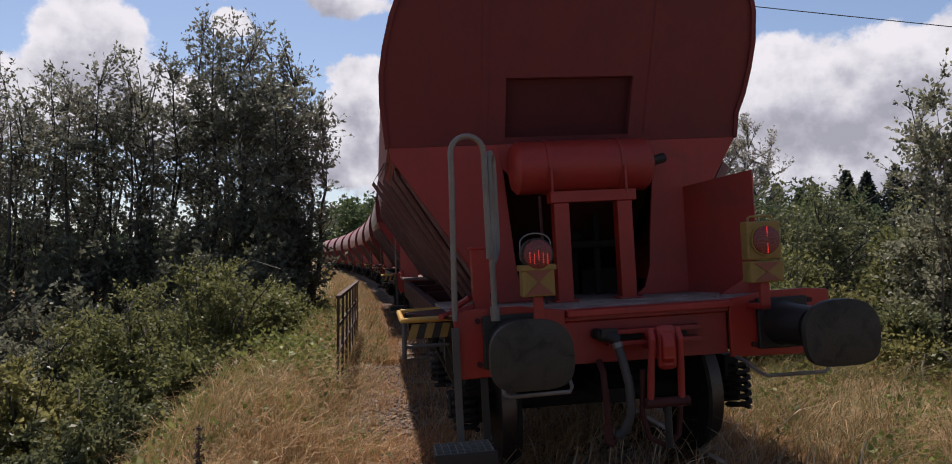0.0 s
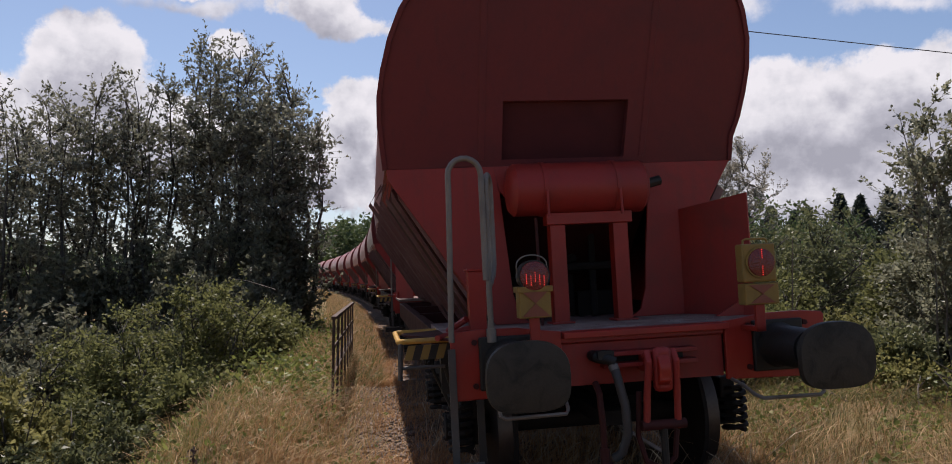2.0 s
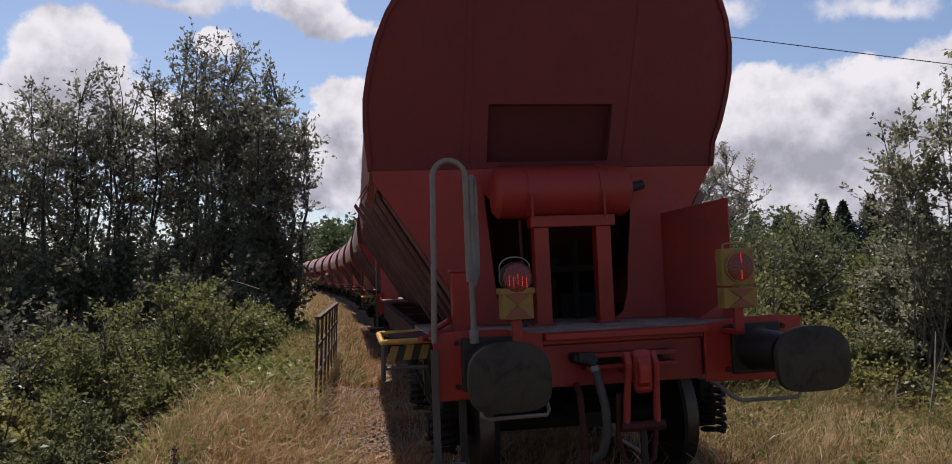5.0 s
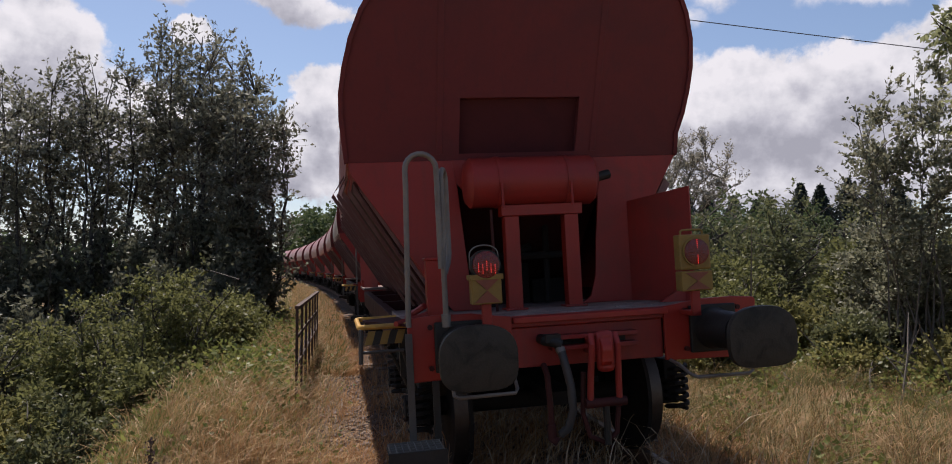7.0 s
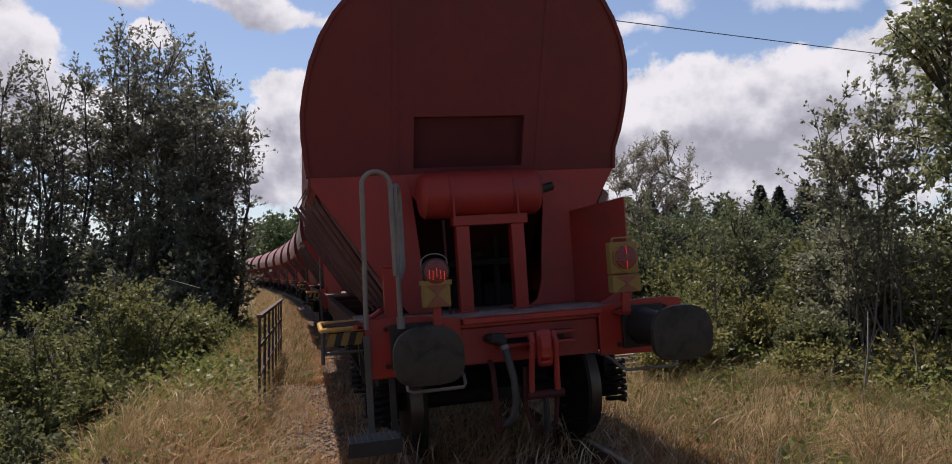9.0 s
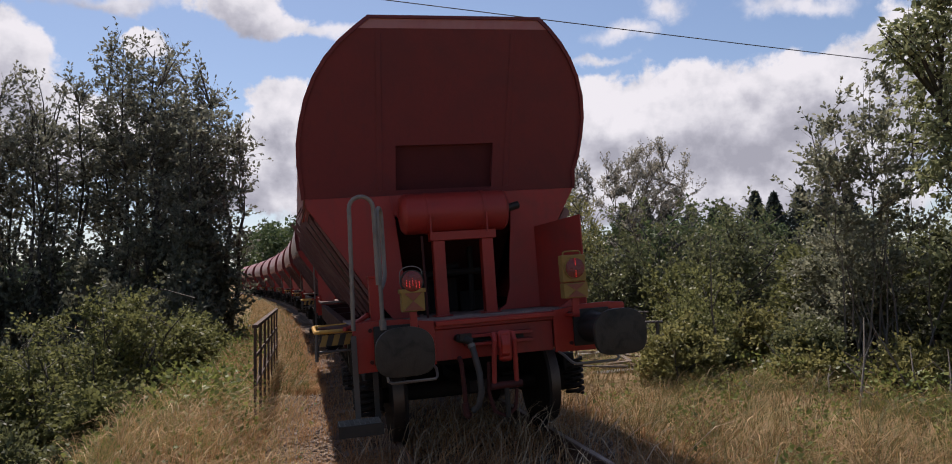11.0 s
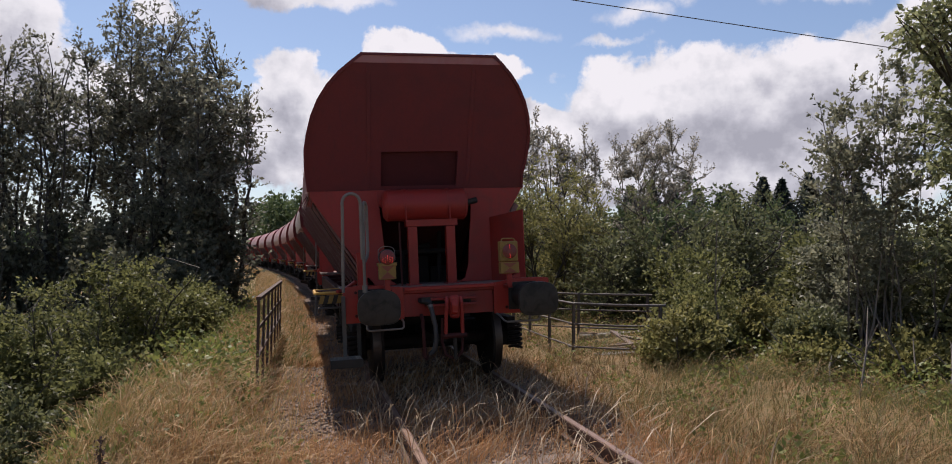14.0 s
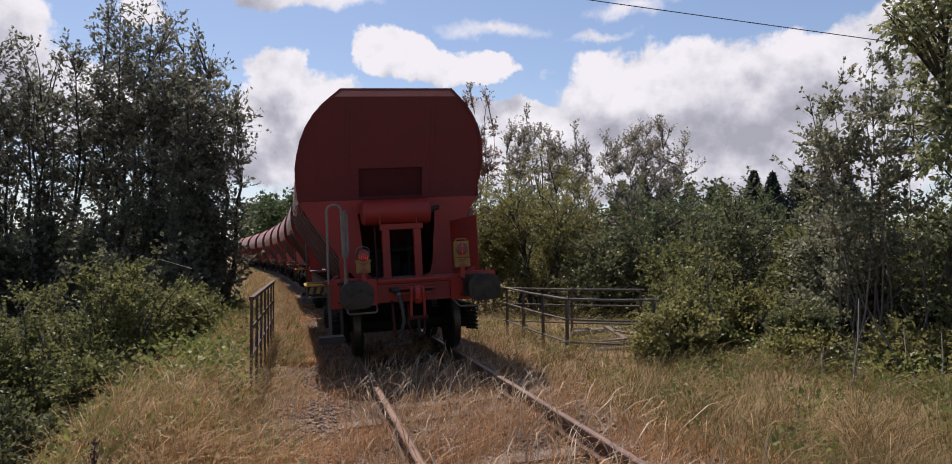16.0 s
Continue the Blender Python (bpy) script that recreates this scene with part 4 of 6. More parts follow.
def build_bogie(w, yb):
    bog = part("bogie_frame", Shape().box((-0.55, yb - 0.14, 0.62), (0.55, yb + 0.14, 0.86)).box((-1.06, yb - 1.15, 0.55), (-0.94, yb + 1.15, 0.72)).box((0.94, yb - 1.15, 0.55), (1.06, yb + 1.15, 0.72)).box((-1.0, yb - 0.16, 0.45), (1.0, yb + 0.16, 0.62)),
               UNDER, w, "dusty bogie frame, blackened to look deep in shade", 0.015, False)
    # brake gear not seen, added to block light through the open bogie
    for dy in (-0.38, 0.38):
        part("brake_beam", Shape().box((-0.92, yb + dy - 0.05, 0.30), (0.92, yb + dy + 0.05, 0.42)).box((-0.79, yb + dy - 0.07, 0.28), (-0.68, yb + dy + 0.07, 0.62)).box((0.68, yb + dy - 0.07, 0.28), (0.79, yb + dy + 0.07, 0.62)), UNDER, bog, "added black brake beam with blocks", 0.01, False)
    part("brake_rod", Shape().box((-0.12, yb - 1.5, 0.5), (0.06, yb + 1.5, 0.60)).box((-0.5, yb - 0.6, 0.66), (0.5, yb - 0.5, 0.86)), UNDER, bog, smooth=False)
    for sy in (-0.9, 0.9):
        sh = Shape().tube([(-0.9, 0, 0), (0.9, 0, 0)], 0.075, 16)
        for sx in (-1, 1):
            x0 = sx * 0.69
            sh.tube([(x0 + sx * a, 0, 0) for a, r in ((0, 1), (0.03, 1), (0.032, 1), (0.135, 1))], [0.49, 0.49, 0.462, 0.452], 36)
        ws = part("wheelset", sh, UNDER, bog, "spoked dark wheels on an axle", at=pose(0, yb + sy, 0.46))
        bm = bmesh.new()
        bm.from_mesh(ws.data)
        ws.data.materials.append(TREAD)
        bm.faces.ensure_lookup_table()
        for f in bm.faces:
            c = f.calc_center_median()
            if abs(math.hypot(c.y, c.z) - 0.455) < 0.012 and 0.72 < abs(c.x) < 0.83 and abs(f.normal.x) < 0.4:
                f.material_index = 1
        bm.to_mesh(ws.data)
        bm.free()
        for sx in (-1, 1):
            part("axle_box", Shape().box((sx * 1.0 - 0.11, yb + sy - 0.15, 0.34), (sx * 1.0 + 0.11, yb + sy + 0.15, 0.58)).tube([(sx * 1.05, yb + sy, 0.46), (sx * 1.16, yb + sy, 0.46)], 0.09, 14), UNDER, bog, bevel=0.01, smooth=False)
            for dy in (-0.21, 0.21):
                coil = [(sx * 1.06 + 0.085 * math.cos(a), yb + sy + dy + 0.085 * math.sin(a), 0.30 + 0.36 * a / (2 * math.pi * 6)) for a in [2 * math.pi * i / 9 for i in range(55)]]
                part("coil_spring", Shape().tube(coil, 0.019, 5), UNDER, bog)
    return bog


first = build_wagon()
wagons = [first] + [copy_thing(first, Matrix.Identity(4)) for _ in range(WAGON_COUNT - 1)]
tagged(first, "red self-discharging hopper wagon, last of the train, dark end wall")


def build_tail_lamp(name, wire):
    lamp = new(name)
    tagged(lamp, "red tail lamp over a yellow reflector box, on a bracket" if wire else "tall yellow tail lamp with a red disc, on a bracket", "tail lamp", "tail lamps on the last wagon")
    w = 0.094
    # origin at the disc's middle
    if wire:
        part("case", Shape().prism(arc(0, 0, 0.092, 0, 360, 27)[:-1], 1, 0.0, 0.09), STEEL_BLACK, lamp, smooth=True, bevel=0.004)
        part("box", Shape().box((-w, -0.01, -0.245), (w, 0.10, -0.075)), YELLOW_BOX, lamp, "yellow box with orange triangles", 0.006, False)
        part("box_lip", Shape().box((-w - 0.012, -0.02, -0.095), (w + 0.012, 0.11, -0.06)), YELLOW_BOX, lamp, bevel=0.005, smooth=False)
        part("bail", Shape().tube([(-0.088, 0.05, -0.03)] + [(-0.092 * math.cos(radians(k)), 0.045, 0.055 + 0.068 * math.sin(radians(k)) ** 0.8) for k in range(0, 181, 15)] + [(0.095, 0.05, -0.03)], 0.0045, 6), GALV, lamp, "wire carrying bail")
        z0, z1 = -0.235, -0.085
    else:
        part("box", Shape().box((-w - 0.016, -0.005, -0.255), (w + 0.016, 0.09, -0.125)), YELLOW_BOX, lamp, "yellow box with orange triangles", 0.008, False)
        part("head", Shape().box((-w - 0.018, 0.0, -0.118), (w + 0.012, 0.09, 0.115)), YELLOW_BOX, lamp, "dirty yellow lamp head", 0.012, False)
        part("bail", Shape().tube([(-0.08, 0.045, 0.11), (-0.078, 0.045, 0.138), (-0.06, 0.045, 0.146), (0.06, 0.045, 0.146), (0.075, 0.045, 0.138), (0.08, 0.045, 0.11)], 0.007, 6), YELLOW_BOX, lamp)
        z0, z1 = -0.245, -0.135
    part("rim", Shape().tube([(0, 0.02, 0), (0, -0.016, 0)], 0.094, 30), STEEL_BLACK if wire else YELLOW_BOX, lamp)
    part("lens", Shape().rings([[(r * math.cos(a), y, r * math.sin(a)) for a in [2 * math.pi * i / 30 for i in range(30)]] for r, y in ((0.086, -0.016), (0.084, -0.022), (0.055, -0.028), (0.02, -0.03))]), LENS, lamp, "red prismatic lens")
    zm = (z0 + z1) / 2
    hw = w - 0.012
    yf = -0.018 if wire else -0.012
    for tri in ([(-hw, z1), (hw, z1), (0, zm)], [(-hw, z0), (0, zm), (hw, z0)]):
        part("reflector", Shape().prism(tri, 1, yf, yf + 0.012), ORANGE_MARK, lamp, "orange red triangle", smooth=False)
    rng = random.Random(4 if wire else 9)
    for k in range(5 if wire else 2):
        x = -0.05 + 0.026 * k if wire else 0.0
        z = rng.uniform(-0.035, 0.035) if wire else (-0.05 if k else 0.05)
        d = Shape()
        for j in range(5):
            d.box((x - 0.0017, -0.033, z - 0.026 + j * 0.0125), (x + 0.0017, -0.026, z - 0.020 + j * 0.0125))
        part("diode_row", d, DIODE, lamp, "lit red diodes", smooth=False)
    part("bracket", Shape().box((-0.03, 0.03, -0.42), (0.03, 0.06, -0.2)).box((-0.03, 0.03, -0.42), (0.03, 0.24, -0.39)), RED_CLEAN, lamp, "red lamp bracket", 0.004, False)
    return lamp


LAMPS = [(build_tail_lamp("tail_lamp", True), (-0.727, 0.44, 1.573)), (build_tail_lamp("tail_lamp", False), (0.675, 0.42, 1.585))]

# ---------- fences, cable ----------


def build_bridge_railing():
    """Rusty railing of flat iron beside the line, along the bridge's edge."""
    y0, y1 = 9.0, 14.6
    f = new("bridge_railing")
    tagged(f, "rusty flat iron bridge railing beside the track", "railing")
    top = Shape().box((-0.03, y0 - 0.03, 1.015), (0.03, y1 + 0.05, 1.055))
    part("top_rail", top, RUST, f, at=pose(-0.64, 0, 0), bevel=0.004, smooth=False)
    n = 7
    for i in range(n):
        y = y0 + (y1 - y0) * i / (n - 1)
        g = float(ground_z(-0.64, y))
        part("post", Shape().box((-0.015, -0.035, g - 0.15), (0.015, 0.035, 1.015)), RUST, f, at=pose(-0.64, y, 0), bevel=0.003, smooth=False)
    for z in (0.34, 0.68):
        part("rail", Shape().box((-0.008, y0, z - 0.02), (0.008, y1, z + 0.02)), RUST, f, at=pose(-0.64, 0, 0), smooth=False)
    d = (y1 - y0) / (n - 1)
    for i in range(n - 1):
        y = y0 + d * i
        part("brace", Shape().tube([(0, y + 0.03, 0.35), (0, y + d - 0.03, 0.67)], 0.008, 5), RUST, f, at=pose(-0.625, 0, 0), smooth=False)
    kerb = Shape().box((-1.0, y0 - 0.1, -0.9), (-0.70, y1 + 0.4, -0.24))
    tagged(part("bridge_edge", kerb, CONCRETE, bevel=0.02, smooth=False), "mossy concrete bridge edge under the railing", "bridge", kind="structure")


def build_pipe_fence():
    """Pipe fence round a culvert head: one run along the line and two off to the side, into the bushes."""
    f = new("pipe_fence")
    tagged(f, "weathered grey pipe fence round a culvert head", "fence")
    a, b, c, d = Vector((3.92, 10.8, 0)), Vector((4.0, 14.6, 0)), Vector((5.1, 10.25, 0)), Vector((6.3, 13.2, 0))
    runs = [(a, b, 4), (a, c, 2), (b, d, 3)]
    done = set()
    for p, q, n in runs:
        for i in range(n):
            m = p.lerp(q, i / (n - 1))
            key = (round(m.x, 2), round(m.y, 2))
            if key in done:
                continue
            done.add(key)
            g = float(ground_z(m.x, m.y))
            part("post", Shape().box((-0.022, -0.022, g - 0.1), (0.02, 0.02, 0.86)), GREY_IRON, f, at=pose(m.x, m.y, 0, 0, 0, 12), bevel=0.003, smooth=False)
        for z in (0.845, 0.53, 0.18):
            u = (q - p).normalized() * 0.08
            part("rail", Shape().tube([(p - u) + Vector((0, 0, z)), p.lerp(q, 0.5) + Vector((0, 0, z - 0.012)), (q + u) + Vector((0, 0, z))], 0.02 if z > 0.8 else 0.015, 8), GREY_IRON, f)
    head = Shape().box((4.5, 11.6, -0.6), (6.4, 11.85, -0.02), turn=Matrix.Rotation(radians(20), 3, "Z")).box((5.2, 14.4, -0.6), (7.6, 14.65, 0.0), turn=Matrix.Rotation(radians(20), 3, "Z"))
    tagged(part("culvert_head", head, CONCRETE, bevel=0.02, smooth=False), "rough concrete culvert head behind the pipe fence", "culvert", kind="structure")
    rng = random.Random(8)
    for k in range(9):
        x, y = 5.0 + rng.random() * 1.8, 11.2 + rng.random() * 2.2
        t = rng.uniform(0, math.pi)
        l = rng.uniform(0.6, 1.5)
        z = float(ground_z(x, y)) + rng.uniform(0.05, 0.25)
        s = Shape().box((-l / 2, -0.05, -0.02), (l / 2, 0.05, 0.02))
        tagged(part("old_plank", s, SLEEPER, at=pose(x, y, z, rng.uniform(-8, 8), rng.uniform(-12, 12), math.degrees(t)), bevel=0.004, smooth=False), "greyed broken plank lying on the culvert", "plank", "planks on the culvert")


build_bridge_railing()
build_pipe_fence()


def build_cable():
    p, q = Vector((-25, 32, 15.9)), Vector((70, 32, 10.5))
    pts = []
    for i in range(25):
        k = i / 24
        m = p.lerp(q, k)
        pts.append((m.x, m.y, m.z - 1.2 * k * (1 - k)))
    tagged(part("overhead_cable", Shape().tube(pts, 0.022, 6), CABLE), "thin black overhead cable crossing the sky", "cable", kind="structure")


build_cable()

# ---------- plants ----------
rng = np.random.default_rng(11)


def unit(v):
    return v / np.maximum(np.linalg.norm(v, axis=-1, keepdims=True), 1e-6)


def leaves_at(centres, size, spread=0.35, droop=0.25, flat=1.0, along=None, slim=1.0):
    """Folded leaves at the given places: four verts each, turned at random or set along their twigs."""
    n = len(centres)
    d = rng.normal(size=(n, 3))
    d[:, 2] = d[:, 2] * flat - droop
    if along is not None:
        d = along + 0.62 * d
    d = unit(d)
    s = unit(np.cross(d, rng.normal(size=(n, 3))))
    up = np.cross(d, s)
    l = size * (1 + spread * rng.uniform(-1, 1, (n, 1)))
    w = l * rng.uniform(0.24, 0.36, (n, 1)) * slim
    mid = centres + d * l * 0.45
    v = np.stack([centres, mid + s * w + up * w * 0.35, centres + d * l, mid - s * w + up * w * 0.35], 1)
    f = np.arange(n * 4).reshape(n, 4)
    return v.reshape(-1, 3), f


def rods(rows, radii):
    """Three-sided tapering rods; rows holds the rings' middles, one array of places for each ring."""
    n, k = len(rows[0]), len(rows)
    d = unit(rows[-1] - rows[0])
    a = unit(np.cross(d, np.array([0.31, 0.57, 0.21])))
    b = np.cross(d, a)
    rings = []
    for p, r in zip(rows, radii):
        r = np.broadcast_to(np.asarray(r, float), (n,))[:, None]
        for t in (0.0, 2.0944, 4.1888):
            rings.append(p + r * (math.cos(t) * a + math.sin(t) * b))
    v = np.stack(rings, 1).reshape(-1, 3)
    quad = np.array([(i * 3 + j, i * 3 + (j + 1) % 3, i * 3 + 3 + (j + 1) % 3, i * 3 + 3 + j) for i in range(k - 1) for j in range(3)])
    return v, (np.arange(n)[:, None, None] * (3 * k) + quad[None]).reshape(-1, 4)


def crown_tips(blobs):
    """Bough ends inside ellipsoids, more of them towards the outside, with a ragged edge."""
    tips = []
    for cx, cy, cz, rx, ry, rz, n in blobs:
        d = unit(rng.normal(size=(n, 3)))
        r = rng.uniform(0.12, 1.0, (n, 1)) ** 0.5 * (1 + 0.12 * rng.normal(size=(n, 1)))
        tips.append(np.array([cx, cy, cz]) + d * r * np.array([rx, ry, rz]))
    return np.concatenate(tips)


def plant(name, label, category, group, stems, tips, twigs, leaves, twig_len, leaf, mat, bark=None, rise=0.35, droop=0.1, r_bough=0.02, wood_every=2, slim=1.0, bare=0.3, sag=0.16):
    """A tree or shrub: tapered stems, boughs that curve up to the crown's ends, twigs off the boughs, leaves along the twigs."""
    base = new(name)
    tagged(base, label, category, group)
    tips = np.asarray(tips, float)
    tips = tips[tips[:, 2] > ground_z(tips[:, 0], tips[:, 1]) + 0.03]
    wood = Shape()
    lines = []
    for (bx, by, bz), (tx, ty, tz), r in stems:
        line, n = [], 8
        for i in range(n):
            k = i / (n - 1)
            bow = 0.022 * (tz - bz) * (0 < i < n - 1)
            line.append((bx + (tx - bx) * k ** 1.3 + rng.normal() * bow * 0.6, by + (ty - by) * k ** 1.3 + rng.normal() * bow * 0.6, bz + (tz - bz) * k))
        wood.tube(line, [r * (1 - 0.88 * i / (n - 1)) * (1.25 if i == 0 else 1) for i in range(n)], 8, ends=False)
        lines.append(np.array(line))
    # each bough leaves the stem that stands nearest below its end
    mids = np.array([ln[5][:2] for ln in lines])
    pick = np.argmin(((tips[:, None, :2] - mids[None]) ** 2).sum(-1) + 0.05 * rng.random((len(tips), len(mids))), 1)
    L = np.array(lines)[pick]
    reach = np.linalg.norm(tips[:, :2] - L[:, 5, :2], axis=1)
    h0, h1 = L[:, 0, 2], L[:, -1, 2]
    k = np.clip((tips[:, 2] - h0 - 0.55 * reach) / np.maximum(h1 - h0, 0.1), 0.06, 0.97) * 7
    i = np.minimum(k.astype(int), 6)
    fr = (k - i)[:, None]
    p0 = L[np.arange(len(tips)), i] * (1 - fr) + L[np.arange(len(tips)), i + 1] * fr
    span = np.linalg.norm(tips - p0, axis=1)[:, None]
    c = p0 * 0.5 + tips * 0.5 + np.array([0, 0, sag]) * span + rng.normal(size=tips.shape) * 0.05 * span

    def bough(b, s):
        return (1 - s) ** 2 * p0[b] + 2 * s * (1 - s) * c[b] + s * s * tips[b]
    every = np.arange(len(tips))
    rad = np.clip(0.022 * span[:, 0], r_bough * 0.5, r_bough * 1.8)
    parts = [(np.array(wood.v), np.array(wood.f)), rods([bough(every, q) for q in (0.0, 0.5, 1.0)], [rad, rad * 0.65, rad * 0.2])]
    # twigs
    b = np.repeat(every, twigs)
    s = rng.uniform(bare, 1.0, (len(b), 1))
    start = bough(b, s)
    tangent = unit(tips - c)[b]
    way = unit(tangent * 0.75 + unit(rng.normal(size=start.shape)) * 0.85 + np.array([0, 0, rise]))
    ln = twig_len * rng.uniform(0.45, 1.15, (len(b), 1)) * (1.2 - 0.45 * s)
    end = start + way * ln
    w = slice(None, None, wood_every)
    parts.append(rods([start[w], end[w]], [r_bough * 0.3, r_bough * 0.1]))
    verts, faces, o = [], [], 0
    for v, f in parts:
        verts.append(v)
        faces.append(f + o)
        o += len(v)
    trunk = sheet("trunk" if category == "tree" else "stem", np.concatenate(verts), np.concatenate(faces), bark or BARK)
    trunk.parent = base
    # leaves
    t = np.repeat(np.arange(len(b)), leaves)
    q = rng.uniform(0.08, 1.05, (len(t), 1))
    pos = start[t] + way[t] * ln[t] * q + np.array([0, 0, -0.12]) * (q * ln[t]) * max(droop, 0) + rng.normal(size=(len(t), 3)) * 0.1 * leaf
    keep = pos[:, 2] > ground_z(pos[:, 0], pos[:, 1]) - 0.02
    v, f = leaves_at(pos[keep], leaf, droop=droop, along=way[t][keep] * 0.8, slim=slim)
    crown = sheet("crown", v, f, mat)
    crown.parent = base
    return base


def at_ground(x, y, dx=0.0, dy=0.0, dz=0.0):
    return (x + dx, y + dy, float(ground_z(x + dx, y + dy)) - 0.1 + dz)


def alder(x, y, top, r, n=70, low=0.30):
    """A multi-stemmed alder: slim stems side by side, steep boughs, crown from about a third of its height."""
    g = float(ground_z(x, y))
    h = top - g
    stems = []
    for k in range(4):
        dx, dy = (k - 1.5) * 0.3 * r + rng.normal() * 0.1 * r, rng.normal() * 0.35
        stems.append((at_ground(x, y, dx, dy), (x + dx * 1.35, y + dy * 1.5, top - 0.25 - 0.07 * h * abs(k - 1.4) * rng.uniform(0.6, 1.5)), 0.085 + 0.035 * rng.random()))
    blobs = [(x, y, g + h * 0.56, r * 1.02, r * 0.8, h * 0.25, n), (x, y, g + h * 0.77, r * 0.78, r * 0.65, h * 0.19, int(n * 0.72)), (x, y, g + h * low, r * 0.8, r * 0.7, h * 0.16, int(n * 0.3))]
    tips = [crown_tips(blobs)]
    # leading shoots above the crown's edge
    for _ in range(16):
        q, t = rng.random() ** 0.5, rng.uniform(0, 2 * math.pi)
        tips.append(np.array([[x + 0.85 * r * q * math.cos(t), y + 0.7 * r * q * math.sin(t), g + h * (1.02 - 0.22 * q * q) + rng.normal() * 0.22]]))
    plant("alder_tree", "tall dark alder with several thin stems beside the embankment", "tree", "alders beside the line", stems, np.concatenate(tips), 7, 8, 0.76, 0.132, LEAF_ALDER, rise=0.4, droop=0.05, r_bough=0.018, wood_every=1, slim=0.85, bare=0.15)


for args in ((-5.4, 25.5, 9.7, 2.0, 105), (-3.9, 24.0, 8.4, 1.7, 90), (-2.75, 22.4, 6.7, 1.25, 66), (-7.2, 26.0, 8.2, 1.7, 66), (-9.0, 25.0, 7.9, 1.8, 66),
             (-11.0, 26.5, 7.6, 1.9, 64), (-13.2, 26.0, 7.6, 2.0, 62), (-15.8, 27.5, 7.2, 2.1, 58), (-6.2, 28.5, 8.6, 1.9, 62), (-18.5, 28, 7.4, 2.2, 50),
             (-8.1, 24.2, 6.9, 1.5, 34), (-10.1, 24.0, 6.6, 1.5, 34), (-12.2, 24.4, 6.5, 1.5, 34)):
    alder(*args)


def shrub(x, y, top, r, mat, label, n=60, leaf=0.085, twigs=11, leaves=11, twig_len=0.34, name="shrub", bark=None, low=-0.1, shoots=14, slim=1.0):
    g = float(ground_z(x, y))
    h = max(top - g, 0.6)
    stems = [(at_ground(x, y, rng.normal() * 0.25 * r, rng.normal() * 0.25 * r), (x + rng.normal() * 0.5 * r, y + rng.normal() * 0.45 * r, g + h * rng.uniform(0.65, 0.95)), 0.02 + 0.01 * r) for _ in range(6)]
    blobs = [(x, y, g + h * 0.38 + low, r, r, h * 0.42, n)]
    for _ in range(7):
        t, q = rng.uniform(0, 2 * math.pi), r * rng.uniform(0.25, 0.85)
        z = rng.uniform(0.3, 0.82) - 0.25 * (q / r) ** 2
        w = r * rng.uniform(0.22, 0.5)
        blobs.append((x + q * math.cos(t), y + q * math.sin(t), g + h * z + low, w, w, h * rng.uniform(0.12, 0.24), max(int(n * 0.24), 6)))
    tips = [crown_tips(blobs)]
    q, t = rng.random(shoots) ** 0.5, rng.uniform(0, 2 * math.pi, shoots)
    tips.append(np.stack([x + r * 0.95 * q * np.cos(t), y + r * 0.95 * q * np.sin(t), g + h * (rng.uniform(0.72, 1.06, shoots) - 0.4 * q * q)], 1))
    plant(name, label, "shrub", "shrubs along the embankment", stems, np.concatenate(tips), twigs, leaves, twig_len, leaf, mat, bark, r_bough=0.012, wood_every=9, slim=slim)


# dark undergrowth below the alders
for x, y, top, r in ((-2.9, 21.7, 3.8, 1.2), (-3.6, 23.5, 4.6, 1.6), (-5.2, 23.0, 3.6, 1.8), (-7.4, 23.5, 3.4, 2.0), (-9.8, 23.5, 3.2, 2.0), (-12.6, 23, 3.0, 2.2), (-16, 24, 3.0, 2.5), (-5.0, 20.2, 1.7, 1.5), (-7.6, 20.0, 1.6, 1.9), (-10.6, 20, 1.6, 2.2), (-14, 20, 1.6, 2.4), (-3.2, 20.0, 2.0, 0.9)):
    shrub(x, y, top, r, LEAF_SHADE, "dense dark undergrowth shrub below the alders", 64, 0.132, 8, 6, 0.58)
# fresh green shrubs on the slope
for x, y, top, r in ((-3.2, 14.2, 1.6, 1.25), (-3.9, 12.6, 0.85, 1.0), (-2.5, 15.6, 1.0, 0.8), (-2.5, 17.6, 0.85, 0.9), (-4.3, 10.7, 0.0, 1.1), (-5.4, 13.8, 0.7, 1.0), (-8.0, 12.5, -0.2, 1.6), (-10.2, 14.0, 0.2, 1.8), (-2.75, 11.2, 0.15, 0.6), (-4.6, 15.4, 1.3, 1.1)):
    shrub(x, y, top, r, LEAF_BUSH, "green shrub with upright shoots on the embankment slope", 60, 0.072, 9, 8, 0.42)
for x, y, top, r in ((-6.2, 11.6, 1.15, 1.0), (-8.6, 14.6, 1.5, 1.3), (-7.2, 10.2, 0.6, 0.9)):
    shrub(x, y, top, r, LEAF_GREY, "pale grey green willow shrub on the slope", 50, 0.075, 10, 9, 0.3, slim=0.75)
for x, y, top, r in ((-4.3, 8.7, 0.75, 0.85), (-5.4, 8.4, 0.7, 0.9)):
    shrub(x, y, top, r, LEAF_YELLOW, "yellow green shrub at the edge of the slope", 46, 0.062, 11, 11, 0.26)
for x, y, top, r in ((-3.6, 7.4, -0.05, 0.7), (-5.0, 7.2, -0.2, 1.0), (-3.0, 8.7, 0.0, 0.5), (-2.8, 7.0, -0.05, 0.45)):
    shrub(x, y, top, r, LEAF_DARK, "low bramble at the edge of the slope", 40, 0.058, 9, 10, 0.24)

